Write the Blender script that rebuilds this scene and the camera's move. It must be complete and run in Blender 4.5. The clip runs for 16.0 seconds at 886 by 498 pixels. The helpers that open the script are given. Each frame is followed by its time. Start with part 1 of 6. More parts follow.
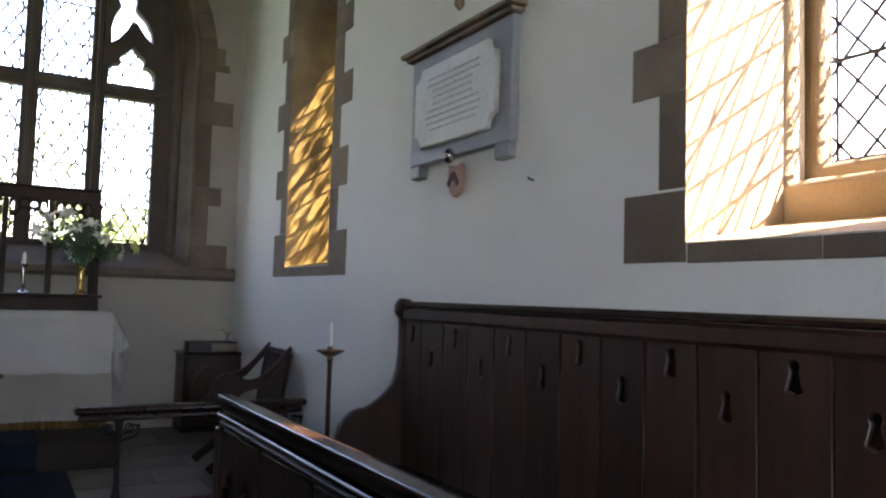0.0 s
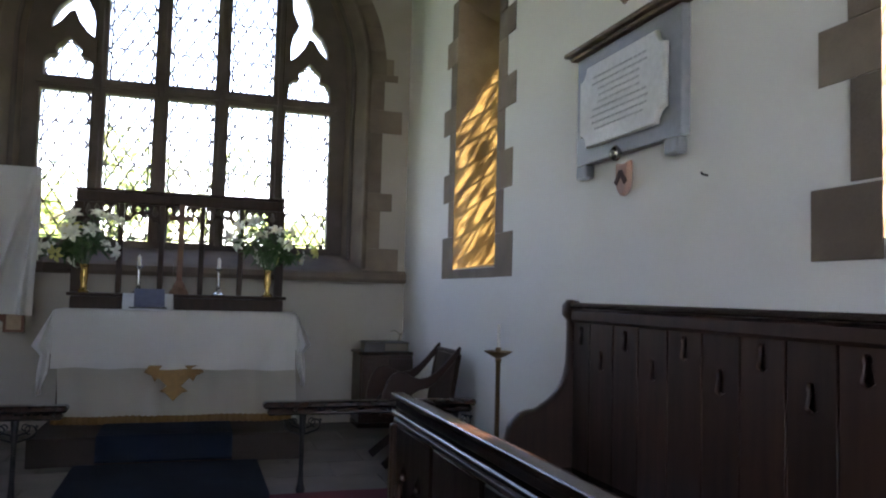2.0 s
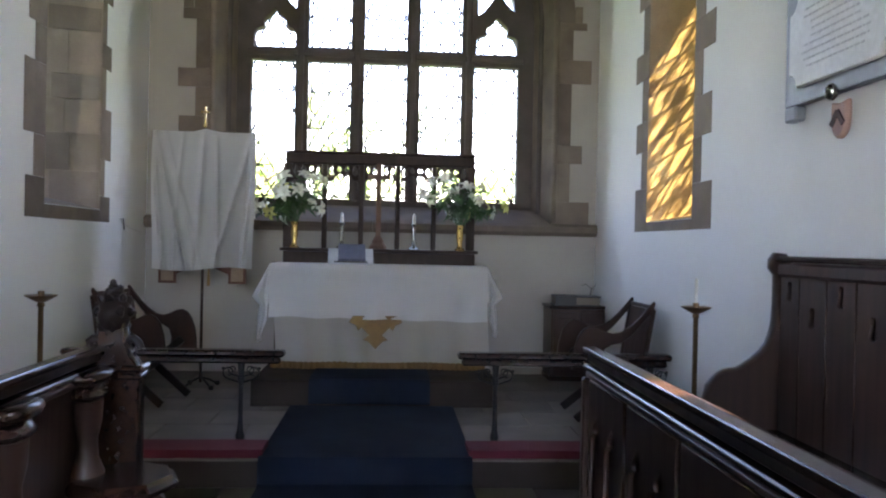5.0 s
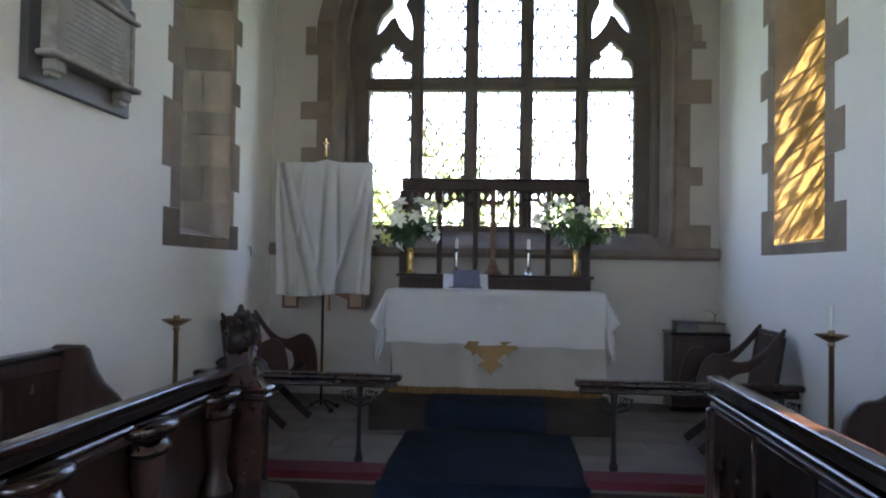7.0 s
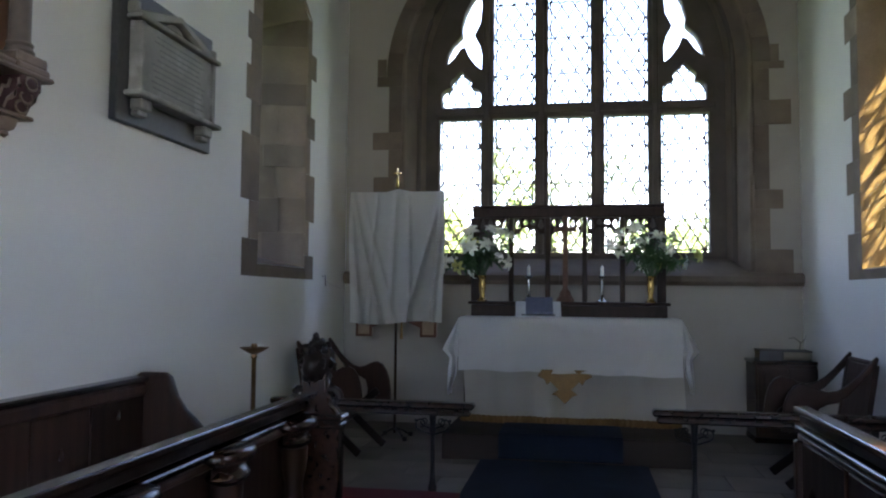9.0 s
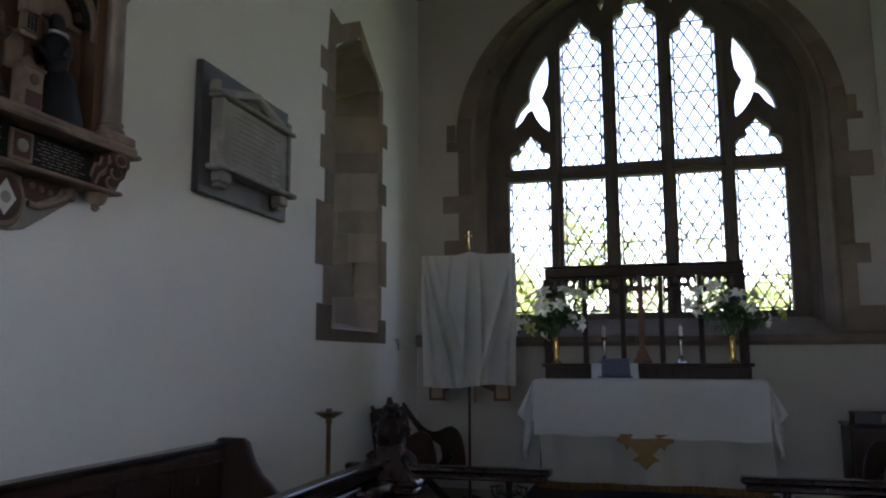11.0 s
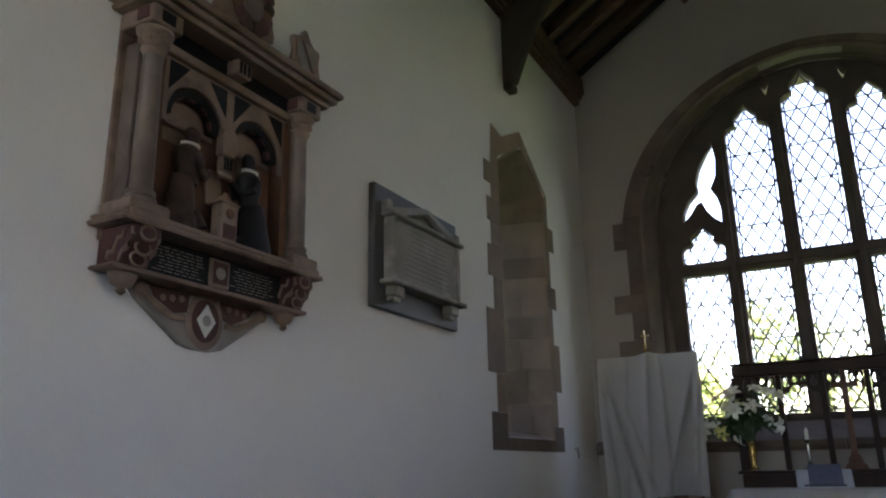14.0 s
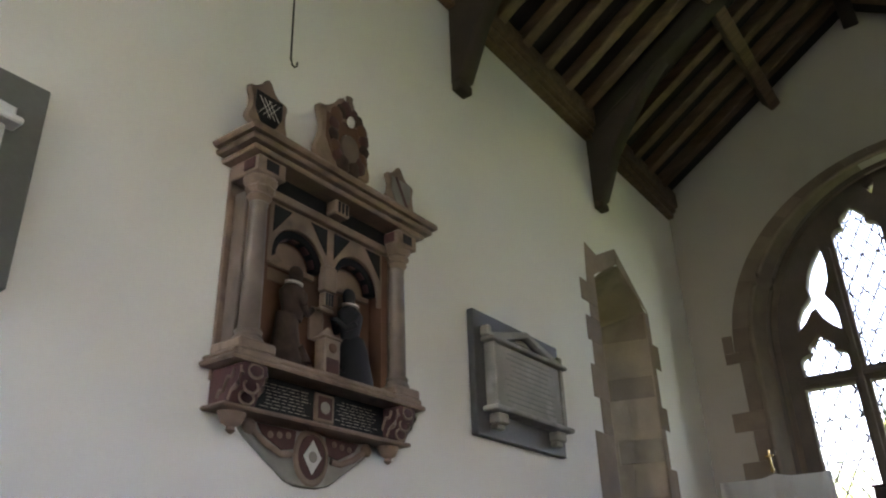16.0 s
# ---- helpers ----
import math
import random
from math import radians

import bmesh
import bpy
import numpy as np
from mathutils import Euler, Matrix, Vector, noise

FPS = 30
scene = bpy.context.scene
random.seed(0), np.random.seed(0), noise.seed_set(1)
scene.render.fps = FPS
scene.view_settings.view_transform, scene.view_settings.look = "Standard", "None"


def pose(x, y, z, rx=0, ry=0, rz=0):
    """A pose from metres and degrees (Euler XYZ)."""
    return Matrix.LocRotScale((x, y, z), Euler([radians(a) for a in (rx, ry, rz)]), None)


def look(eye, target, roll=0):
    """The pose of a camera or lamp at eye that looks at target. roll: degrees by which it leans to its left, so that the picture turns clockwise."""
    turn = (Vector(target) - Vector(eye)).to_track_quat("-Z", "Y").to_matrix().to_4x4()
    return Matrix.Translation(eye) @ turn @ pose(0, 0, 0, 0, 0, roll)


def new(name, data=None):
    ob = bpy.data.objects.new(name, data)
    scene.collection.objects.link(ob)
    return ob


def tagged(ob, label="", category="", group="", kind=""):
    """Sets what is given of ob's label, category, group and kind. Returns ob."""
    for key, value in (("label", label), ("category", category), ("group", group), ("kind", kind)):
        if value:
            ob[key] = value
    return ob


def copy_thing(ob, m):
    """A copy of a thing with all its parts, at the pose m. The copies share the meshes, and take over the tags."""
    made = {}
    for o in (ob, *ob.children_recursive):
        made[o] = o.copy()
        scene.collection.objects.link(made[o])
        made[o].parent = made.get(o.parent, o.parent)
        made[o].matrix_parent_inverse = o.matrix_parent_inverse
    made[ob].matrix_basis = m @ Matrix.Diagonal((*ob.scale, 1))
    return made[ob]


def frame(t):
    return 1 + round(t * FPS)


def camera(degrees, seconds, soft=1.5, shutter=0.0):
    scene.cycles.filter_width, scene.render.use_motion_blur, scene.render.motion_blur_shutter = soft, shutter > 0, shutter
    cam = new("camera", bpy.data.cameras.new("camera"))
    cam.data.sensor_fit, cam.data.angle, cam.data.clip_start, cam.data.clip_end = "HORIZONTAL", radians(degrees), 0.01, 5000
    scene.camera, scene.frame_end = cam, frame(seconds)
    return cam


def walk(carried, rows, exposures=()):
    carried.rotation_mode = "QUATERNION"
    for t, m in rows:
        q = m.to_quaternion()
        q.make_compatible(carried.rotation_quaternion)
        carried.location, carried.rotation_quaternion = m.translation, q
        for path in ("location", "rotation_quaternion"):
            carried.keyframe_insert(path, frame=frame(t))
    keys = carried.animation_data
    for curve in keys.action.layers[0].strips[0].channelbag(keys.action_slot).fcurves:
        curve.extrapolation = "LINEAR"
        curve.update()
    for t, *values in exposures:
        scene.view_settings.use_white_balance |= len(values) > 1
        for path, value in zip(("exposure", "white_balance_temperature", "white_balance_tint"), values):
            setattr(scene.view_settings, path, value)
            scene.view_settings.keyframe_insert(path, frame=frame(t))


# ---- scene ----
EYE = (0.0, 0.0, 1.58)
cam = camera(59.7, 16.0, soft=2.1)
# seconds, tilt, roll, yaw
TURNS = [
    (0.0, 93.68, -1.66, -30.25), (0.5, 94.56, -1.68, -27.10), (1.0, 94.76, -1.65, -23.52), (1.5, 94.24, -1.58, -20.66),
    (2.0, 93.44, -1.53, -17.92), (2.5, 92.98, -1.44, -15.61), (3.0, 92.55, -1.44, -13.14), (3.5, 91.45, -1.33, -10.72),
    (4.0, 90.60, -1.27, -7.93), (4.5, 89.99, -1.26, -5.92), (5.0, 89.69, -1.22, -3.87), (7.5, 91.78, -0.89, 6.08),
    (8.0, 91.96, -0.84, 7.19), (8.5, 92.49, -0.65, 8.51), (9.0, 93.41, -0.51, 9.94), (11.5, 99.14, 0.24, 16.98),
    (12.0, 100.20, 0.31, 18.99), (12.5, 101.34, 0.49, 21.38), (13.0, 102.64, 0.64, 23.57), (13.5, 104.41, 0.82, 25.94),
    (14.0, 105.95, 0.99, 28.26), (14.5, 107.34, 1.09, 30.67), (15.0, 109.27, 1.41, 32.72), (15.5, 112.74, 1.54, 34.89),
    (16.0, 115.39, 1.66, 36.22),
]
EXPOSE = [(0.0, 4.82, 7050, 26), (4.0, 5.22, 6800, 26), (5.0, 5.52, 6750, 26), (9.0, 4.7, 6400, 23), (11.5, 3.8, 6700, 26), (12.5, 3.72, 6750, 27), (13.5, 3.98, 6800, 27), (14.5, 4.25, 6950, 27), (16.0, 4.92, 7300, 27)]
walk(cam, [(t, pose(*EYE, rx, ry, rz)) for t, rx, ry, rz in TURNS], EXPOSE)

# ---- daylight ----
SUN = Vector((-1.6, 1.0, -2.1)).normalized()
world = bpy.data.worlds.new("sky")
scene.world = world
world.use_nodes = True
sky = world.node_tree.nodes.new("ShaderNodeTexSky")
sky.sky_type = "NISHITA"
sky.sun_disc = False
sky.sun_elevation = math.asin(-SUN.z)
sky.sun_rotation = math.atan2(-SUN.x, -SUN.y)
back = world.node_tree.nodes["Background"]
world.node_tree.links.new(sky.outputs[0], back.inputs[0])
back.inputs[1].default_value = 0.15
sun_data = bpy.data.lights.new("sun", "SUN")
sun_data.energy, sun_data.angle, sun_data.color = 5.0, radians(0.6), (1.0, 0.93, 0.8)
sun = new("sun", sun_data)
sun.matrix_world = look((20, -8, 30), Vector((20, -8, 30)) + SUN)
scene.view_settings.exposure = 0.0


# ---- materials ----
def material(name, base, rough=0.6, metal=0.0, second=None, scale=4.0, amount=0.5, grain=60.0, bump=0.15, stretch=(1, 1, 1),
             rand=0.0, stain=None, stain_scale=1.3, coat=0.0, dist=0.004, speck=0.72, spec=0.5):
    """Two scales of colour noise, a fine bump and, if wanted, stains and a change from piece to piece."""
    m = bpy.data.materials.new(name)
    m.use_nodes = True
    nt = m.node_tree
    bsdf = nt.nodes["Principled BSDF"]
    bsdf.inputs["Roughness"].default_value = rough
    bsdf.inputs["Metallic"].default_value = metal
    bsdf.inputs["Specular IOR Level"].default_value = spec
    bsdf.inputs["Coat Weight"].default_value = coat
    bsdf.inputs["Coat Roughness"].default_value = 0.12
    co = nt.nodes.new("ShaderNodeTexCoord")
    mp = nt.nodes.new("ShaderNodeMapping")
    mp.inputs["Scale"].default_value = stretch
    nt.links.new(co.outputs["Object"], mp.inputs[0])

    def nz(s, detail=6.0):
        n = nt.nodes.new("ShaderNodeTexNoise")
        n.inputs["Scale"].default_value, n.inputs["Detail"].default_value = s, detail
        nt.links.new(mp.outputs[0], n.inputs["Vector"])
        return n

    def ramp(src, lo, hi):
        r = nt.nodes.new("ShaderNodeMapRange")
        r.inputs[1].default_value, r.inputs[2].default_value = lo, hi
        nt.links.new(src, r.inputs[0])
        return r.outputs[0]

    def mix(fac, a, b):
        x = nt.nodes.new("ShaderNodeMix")
        x.data_type = "RGBA"
        nt.links.new(fac, x.inputs[0])
        for v, i in ((a, 6), (b, 7)):
            if isinstance(v, tuple):
                x.inputs[i].default_value = (*v, 1)
            else:
                nt.links.new(v, x.inputs[i])
        return x.outputs[2]

    other = second or tuple(c * 0.7 for c in base)
    big = nz(scale)
    col = mix(ramp(big.outputs[0], 0.5 - 0.5 / (1 + 3 * amount), 0.5 + 0.5 / (1 + 3 * amount)), base, other)
    fine = nz(grain, 4.0)
    col = mix(ramp(fine.outputs[0], 0.35, 1.1), col, tuple(c * speck for c in base))
    if stain:
        st = nz(stain_scale, 8.0)
        col = mix(ramp(st.outputs[0], 0.55, 0.8), col, stain)
    if rand:
        info = nt.nodes.new("ShaderNodeObjectInfo")
        hsv = nt.nodes.new("ShaderNodeHueSaturation")
        r = nt.nodes.new("ShaderNodeMapRange")
        r.inputs[3].default_value, r.inputs[4].default_value = 1 - rand, 1 + rand
        nt.links.new(info.outputs["Random"], r.inputs[0])
        nt.links.new(r.outputs[0], hsv.inputs["Value"])
        nt.links.new(col, hsv.inputs["Color"])
        col = hsv.outputs[0]
    nt.links.new(col, bsdf.inputs["Base Color"])
    rr = nt.nodes.new("ShaderNodeMapRange")
    rr.inputs[3].default_value, rr.inputs[4].default_value = max(rough - 0.1, 0.03), min(rough + 0.12, 1)
    nt.links.new(big.outputs[0], rr.inputs[0])
    nt.links.new(rr.outputs[0], bsdf.inputs["Roughness"])
    bp = nt.nodes.new("ShaderNodeBump")
    bp.inputs["Strength"].default_value, bp.inputs["Distance"].default_value = bump, dist
    add = nt.nodes.new("ShaderNodeMath")
    add.operation = "ADD"
    nt.links.new(fine.outputs[0], add.inputs[0])
    nt.links.new(big.outputs[0], add.inputs[1])
    nt.links.new(add.outputs[0], bp.inputs["Height"])
    nt.links.new(bp.outputs[0], bsdf.inputs["Normal"])
    return m


def glass(name, tint, gloss=0.08, rough=0.05, patch=None):
    m = bpy.data.materials.new(name)
    m.use_nodes = True
    nt = m.node_tree
    nt.nodes.remove(nt.nodes["Principled BSDF"])
    tr = nt.nodes.new("ShaderNodeBsdfTransparent")
    gl = nt.nodes.new("ShaderNodeBsdfGlossy")
    gl.inputs["Roughness"].default_value = rough
    mx = nt.nodes.new("ShaderNodeMixShader")
    nz = nt.nodes.new("ShaderNodeTexNoise")
    nz.inputs["Scale"].default_value = 9.0
    co = nt.nodes.new("ShaderNodeTexCoord")
    nt.links.new(co.outputs["Object"], nz.inputs["Vector"])
    mc = nt.nodes.new("ShaderNodeMix")
    mc.data_type = "RGBA"
    mc.inputs[6].default_value = (*tint, 1)
    mc.inputs[7].default_value = (*[c * 0.8 for c in tint], 1)
    fac = nz.outputs[0]
    if patch:
        # blotchy transmission: sharp streaks of clear and dark that dapple the sun
        nz.inputs["Scale"].default_value, nz.inputs["Detail"].default_value = patch[0], 2.5
        mp = nt.nodes.new("ShaderNodeMapping")
        mp.inputs["Scale"].default_value = (1, 1, 0.75)
        nt.links.new(co.outputs["Object"], mp.inputs[0])
        nt.links.new(mp.outputs[0], nz.inputs["Vector"])
        mr = nt.nodes.new("ShaderNodeMapRange")
        mr.inputs[1].default_value, mr.inputs[2].default_value = 0.40, 0.62
        nt.links.new(nz.outputs[0], mr.inputs[0])
        fac = mr.outputs[0]
        mc.inputs[7].default_value = (*patch[1], 1)
    nt.links.new(fac, mc.inputs[0])
    nt.links.new(mc.outputs[2], tr.inputs[0])
    mx.inputs[0].default_value = gloss
    nt.links.new(tr.outputs[0], mx.inputs[1])
    nt.links.new(gl.outputs[0], mx.inputs[2])
    nt.links.new(mx.outputs[0], nt.nodes["Material Output"].inputs[0])
    return m


PLASTER = material("limewashed plaster", (0.80, 0.79, 0.765), 0.9, second=(0.75, 0.74, 0.715), scale=1.1, amount=0.3, grain=45, bump=0.14, speck=0.95,
                   stain=(0.71, 0.70, 0.66), stain_scale=0.8, dist=0.006)
STONE = material("brown sandstone", (0.23, 0.175, 0.13), 0.88, second=(0.17, 0.13, 0.10), scale=3.5, amount=0.6, grain=70, bump=0.4,
                 rand=0.28, stain=(0.30, 0.25, 0.19), stain_scale=2.2, dist=0.006)
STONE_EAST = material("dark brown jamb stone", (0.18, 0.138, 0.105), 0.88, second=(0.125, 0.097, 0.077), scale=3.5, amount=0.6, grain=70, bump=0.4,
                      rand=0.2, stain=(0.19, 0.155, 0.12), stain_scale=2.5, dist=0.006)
# Base lowered for the east wall; the side walls' plaster renders too bright here.
EAST_PLASTER = material("darker east plaster", (0.355, 0.325, 0.285), 0.9, second=(0.31, 0.285, 0.25), scale=1.1, amount=0.4, grain=45, bump=0.14, speck=0.94,
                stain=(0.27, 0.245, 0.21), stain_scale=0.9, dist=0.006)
STEP_STONE = material("dark worn step stone", (0.036, 0.025, 0.019), 0.7, second=(0.024, 0.017, 0.014), scale=3, amount=0.5, grain=60, bump=0.3, spec=0.2)
LAPPET = material("faded tapestry cloth", (0.30, 0.22, 0.15), 0.9, second=(0.22, 0.15, 0.10), scale=12, amount=0.6, grain=200, bump=0.3)
TRIM_BROWN = material("rust-brown braid", (0.11, 0.042, 0.02), 0.8, grain=200, bump=0.3)
# STONE with the sun's brightening on the south windows put into its colour.
STONE_SUNLIT = material("sunlit sandstone", (0.46, 0.36, 0.24), 0.85, second=(0.38, 0.29, 0.19), scale=3, amount=0.5, grain=70, bump=0.4,
                      rand=0.14, stain=(0.30, 0.23, 0.15), stain_scale=2.2, dist=0.006)
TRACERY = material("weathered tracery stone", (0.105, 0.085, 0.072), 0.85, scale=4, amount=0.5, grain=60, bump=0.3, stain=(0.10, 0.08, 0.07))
OAK = material("dark polished oak", (0.034, 0.017, 0.011), 0.22, second=(0.018, 0.009, 0.007), scale=3, amount=0.6, grain=26, bump=0.12,
               stretch=(9, 0.7, 9), coat=0.18, spec=0.4, dist=0.002)
OAK_BLACK = material("near-black polished oak", (0.016, 0.009, 0.007), 0.36, second=(0.010, 0.006, 0.005), scale=4, amount=0.6, grain=30, bump=0.2, stretch=(5, 5, 1), spec=0.22, dist=0.003)
OAK_PEW = material("red-brown pew oak", (0.054, 0.026, 0.018), 0.4, second=(0.029, 0.0145, 0.0105), scale=2.4, amount=0.7, grain=26, bump=0.12, stretch=(7, 7, 0.6), spec=0.35, rand=0.28, coat=0.05, dist=0.002)
OAK_MATT = material("dark waxed oak", (0.036, 0.019, 0.013), 0.55, second=(0.02, 0.011, 0.008), scale=4, amount=0.6, grain=30, bump=0.15, stretch=(5, 5, 1), spec=0.2, rand=0.15, dist=0.002)
OAK_UP = material("dark oak upright grain", (0.044, 0.022, 0.015), 0.34, second=(0.024, 0.013, 0.010), scale=3, amount=0.6, grain=26, bump=0.12,
                  stretch=(9, 9, 0.7), rand=0.22, coat=0.08, spec=0.3, dist=0.002)
OAK_CHAIR = material("red-brown oak", (0.040, 0.018, 0.012), 0.36, second=(0.022, 0.011, 0.008), scale=3, amount=0.5, grain=30, bump=0.12,
                     stretch=(6, 6, 1), coat=0.04, spec=0.22, dist=0.002)
ROOF_OAK = material("old roof oak", (0.15, 0.09, 0.048), 0.65, second=(0.075, 0.045, 0.027), scale=2, amount=0.6, grain=24, bump=0.3,
                    stretch=(1, 8, 8), rand=0.2)
ROOF_DARK = material("blackened roof timber", (0.035, 0.023, 0.016), 0.75, scale=2, amount=0.6, grain=24, bump=0.3, rand=0.2)
ROOF_BOARD = material("dark roof boarding", (0.022, 0.016, 0.013), 0.85, scale=3, amount=0.6, grain=20, bump=0.3, stretch=(1, 9, 1))
FLAG = material("grey stone flag", (0.15, 0.128, 0.105), 0.6, second=(0.105, 0.09, 0.074), scale=2.2, amount=0.5, grain=50, bump=0.2, rand=0.14,
                stain=(0.11, 0.098, 0.085), stain_scale=1.7)
TILE = material("dull green-brown tile", (0.07, 0.065, 0.04), 0.5, second=(0.05, 0.04, 0.03), scale=3, amount=0.5, grain=50, bump=0.2, rand=0.3)
GROUT = material("dark mortar", (0.09, 0.08, 0.07), 0.95, grain=80)
BLUE = material("deep blue carpet", (0.011, 0.023, 0.05), 0.98, second=(0.006, 0.012, 0.028), scale=3, amount=0.4, grain=400, bump=0.6)
RED = material("crimson kneeler cloth", (0.115, 0.009, 0.02), 0.95, second=(0.085, 0.007, 0.016), scale=5, amount=0.5, grain=300, bump=0.5)
LINEN = material("white altar linen", (0.82, 0.805, 0.79), 0.9, second=(0.77, 0.755, 0.745), scale=3, amount=0.2, grain=500, bump=0.1)
FRONTAL = material("cream frontal cloth", (0.60, 0.56, 0.49), 0.9, second=(0.54, 0.50, 0.44), scale=2, amount=0.3, grain=400, bump=0.15)
SHEET = material("thin off-white sheet", (0.62, 0.605, 0.57), 0.92, second=(0.55, 0.535, 0.50), scale=2, amount=0.3, grain=400, bump=0.1)
GOLD_CLOTH = material("old gold brocade", (0.25, 0.135, 0.035), 0.65, second=(0.2, 0.11, 0.03), scale=30, amount=0.7, grain=150, bump=0.4)
BRASS = material("polished brass", (0.75, 0.5, 0.16), 0.22, metal=1.0, scale=6, grain=60, bump=0.05)
OLD_BRASS = material("tarnished brass", (0.28, 0.175, 0.095), 0.4, metal=1.0, scale=6, grain=60, bump=0.08)
SILVER = material("silver", (0.42, 0.41, 0.39), 0.22, metal=1.0, scale=6, grain=60, bump=0.05)
IRON = material("black wrought iron", (0.02, 0.02, 0.022), 0.45, metal=0.6, scale=6, grain=60, bump=0.1)
LEAD = material("dark window lead", (0.05, 0.05, 0.055), 0.6, metal=0.3, scale=8, grain=60)
WAX = material("candle wax", (0.82, 0.78, 0.68), 0.5, scale=5, amount=0.2, grain=40, bump=0.03)
MARBLE = material("white marble", (0.66, 0.65, 0.62), 0.5, second=(0.56, 0.55, 0.53), scale=2.5, amount=0.5, grain=30, bump=0.05, stain=(0.48, 0.47, 0.45), stain_scale=3)
GREY_MARBLE = material("blue-grey marble", (0.25, 0.265, 0.295), 0.5, second=(0.2, 0.21, 0.235), scale=3, amount=0.6, grain=30, bump=0.06, stain=(0.33, 0.34, 0.36), stain_scale=4)
SLATE = material("dark slate", (0.05, 0.052, 0.055), 0.55, second=(0.075, 0.075, 0.075), scale=3, amount=0.5, grain=40, bump=0.1)
GREY_STONE = material("grey tablet stone", (0.29, 0.275, 0.24), 0.7, second=(0.17, 0.162, 0.145), scale=3, amount=0.6, grain=40, bump=0.12, stain=(0.40, 0.385, 0.35), stain_scale=5)
ALABASTER = material("aged alabaster", (0.265, 0.188, 0.142), 0.6, second=(0.135, 0.09, 0.068), scale=5, amount=0.6, grain=50, bump=0.15, stain=(0.085, 0.055, 0.045), stain_scale=9)
PILLAR = material("veined grey-brown marble", (0.17, 0.125, 0.098), 0.45, second=(0.10, 0.08, 0.068), scale=7, amount=0.8, grain=40, bump=0.05, stain=(0.21, 0.165, 0.14), stain_scale=5)
MON_RED = material("dull red paint on stone", (0.085, 0.028, 0.025), 0.65, second=(0.05, 0.018, 0.017), scale=8, amount=0.6, grain=60, bump=0.2)
MON_DARK = material("dark brown statue paint", (0.07, 0.043, 0.032), 0.7, second=(0.028, 0.018, 0.015), scale=14, amount=0.8, grain=60, bump=0.2, spec=0.25)
MON_BLACK = material("black touchstone", (0.012, 0.012, 0.014), 0.6, spec=0.2, scale=5, grain=40, bump=0.06)
MON_BROWN = material("brown niche paint", (0.14, 0.065, 0.035), 0.65, second=(0.09, 0.045, 0.028), scale=4, amount=0.6, grain=50, bump=0.12)
INK = material("worn incised lettering", (0.51, 0.50, 0.48), 0.8)
INK_DARK = material("dark incised lettering", (0.20, 0.195, 0.18), 0.8)
GILT = material("faded gilt lettering", (0.30, 0.28, 0.24), 0.6)
PINK = material("painted pinkish stone", (0.42, 0.24, 0.19), 0.6, second=(0.36, 0.2, 0.16), scale=8, grain=60)
LEAF = material("lily leaf", (0.035, 0.085, 0.022), 0.5, second=(0.055, 0.11, 0.03), scale=8, amount=0.6, grain=60, rand=0.2)
PETAL = material("white lily petal", (0.80, 0.80, 0.72), 0.6, second=(0.72, 0.74, 0.6), scale=20, amount=0.3, grain=90)
PETAL_Y = material("pale yellow bloom", (0.62, 0.6, 0.2), 0.6, second=(0.5, 0.5, 0.15), scale=20, amount=0.3, grain=90)
PAPER = material("book paper", (0.62, 0.64, 0.68), 0.8, scale=20, amount=0.2, grain=90)
LEATHER = material("black leather", (0.018, 0.016, 0.015), 0.45, scale=20, amount=0.4, grain=120, bump=0.2)
BLUE_BOOK = material("blue-grey book cover", (0.11, 0.12, 0.19), 0.4, scale=20, amount=0.3, grain=90)
GRASS = material("mown grass", (0.07, 0.13, 0.03), 0.95, second=(0.1, 0.16, 0.04), scale=0.6, amount=0.6, grain=12, bump=0.5)
FOLIAGE = material("tree foliage", (0.12, 0.19, 0.05), 0.7, second=(0.17, 0.22, 0.07), scale=0.5, amount=0.8, grain=9, bump=0.1, rand=0.2)
BARK = material("bark", (0.09, 0.07, 0.05), 0.9, scale=4, grain=25, bump=0.6)
CLEAR = glass("clear leaded glass", (0.90, 0.885, 0.86))
# Unseen pane, tinted and blotched to gild and dapple sunlight on the reveal.
DAPPLE_GLASS = glass("sun-dappling amber glass", (0.56, 0.52, 0.33), patch=(15.0, (0.05, 0.038, 0.016)))


# ---- builders ----
def link(name, me, mat, parent=None, label=""):
    if mat and not me.materials:
        me.materials.append(mat)
    ob = new(name, me)
    if parent:
        ob.parent = parent
    return tagged(ob, label)


def smooth(me, angle=40):
    me.shade_smooth()
    me.set_sharp_from_angle(angle=radians(angle))
    return me


def part(name, bm, mat, parent=None, label="", bevel=0.0, soft=0):
    if bevel:
        bmesh.ops.bevel(bm, geom=bm.edges[:], offset=bevel, segments=1, affect="EDGES", clamp_overlap=True)
    bmesh.ops.recalc_face_normals(bm, faces=bm.faces[:])
    me = bpy.data.meshes.new(name)
    bm.to_mesh(me)
    bm.free()
    if soft:
        smooth(me, soft)
    return link(name, me, mat, parent, label)


def thing(name, m, label, category, group=""):
    ob = new(name)
    ob.matrix_basis = m
    ob.empty_display_size = 0.1
    return tagged(ob, label, category, group)


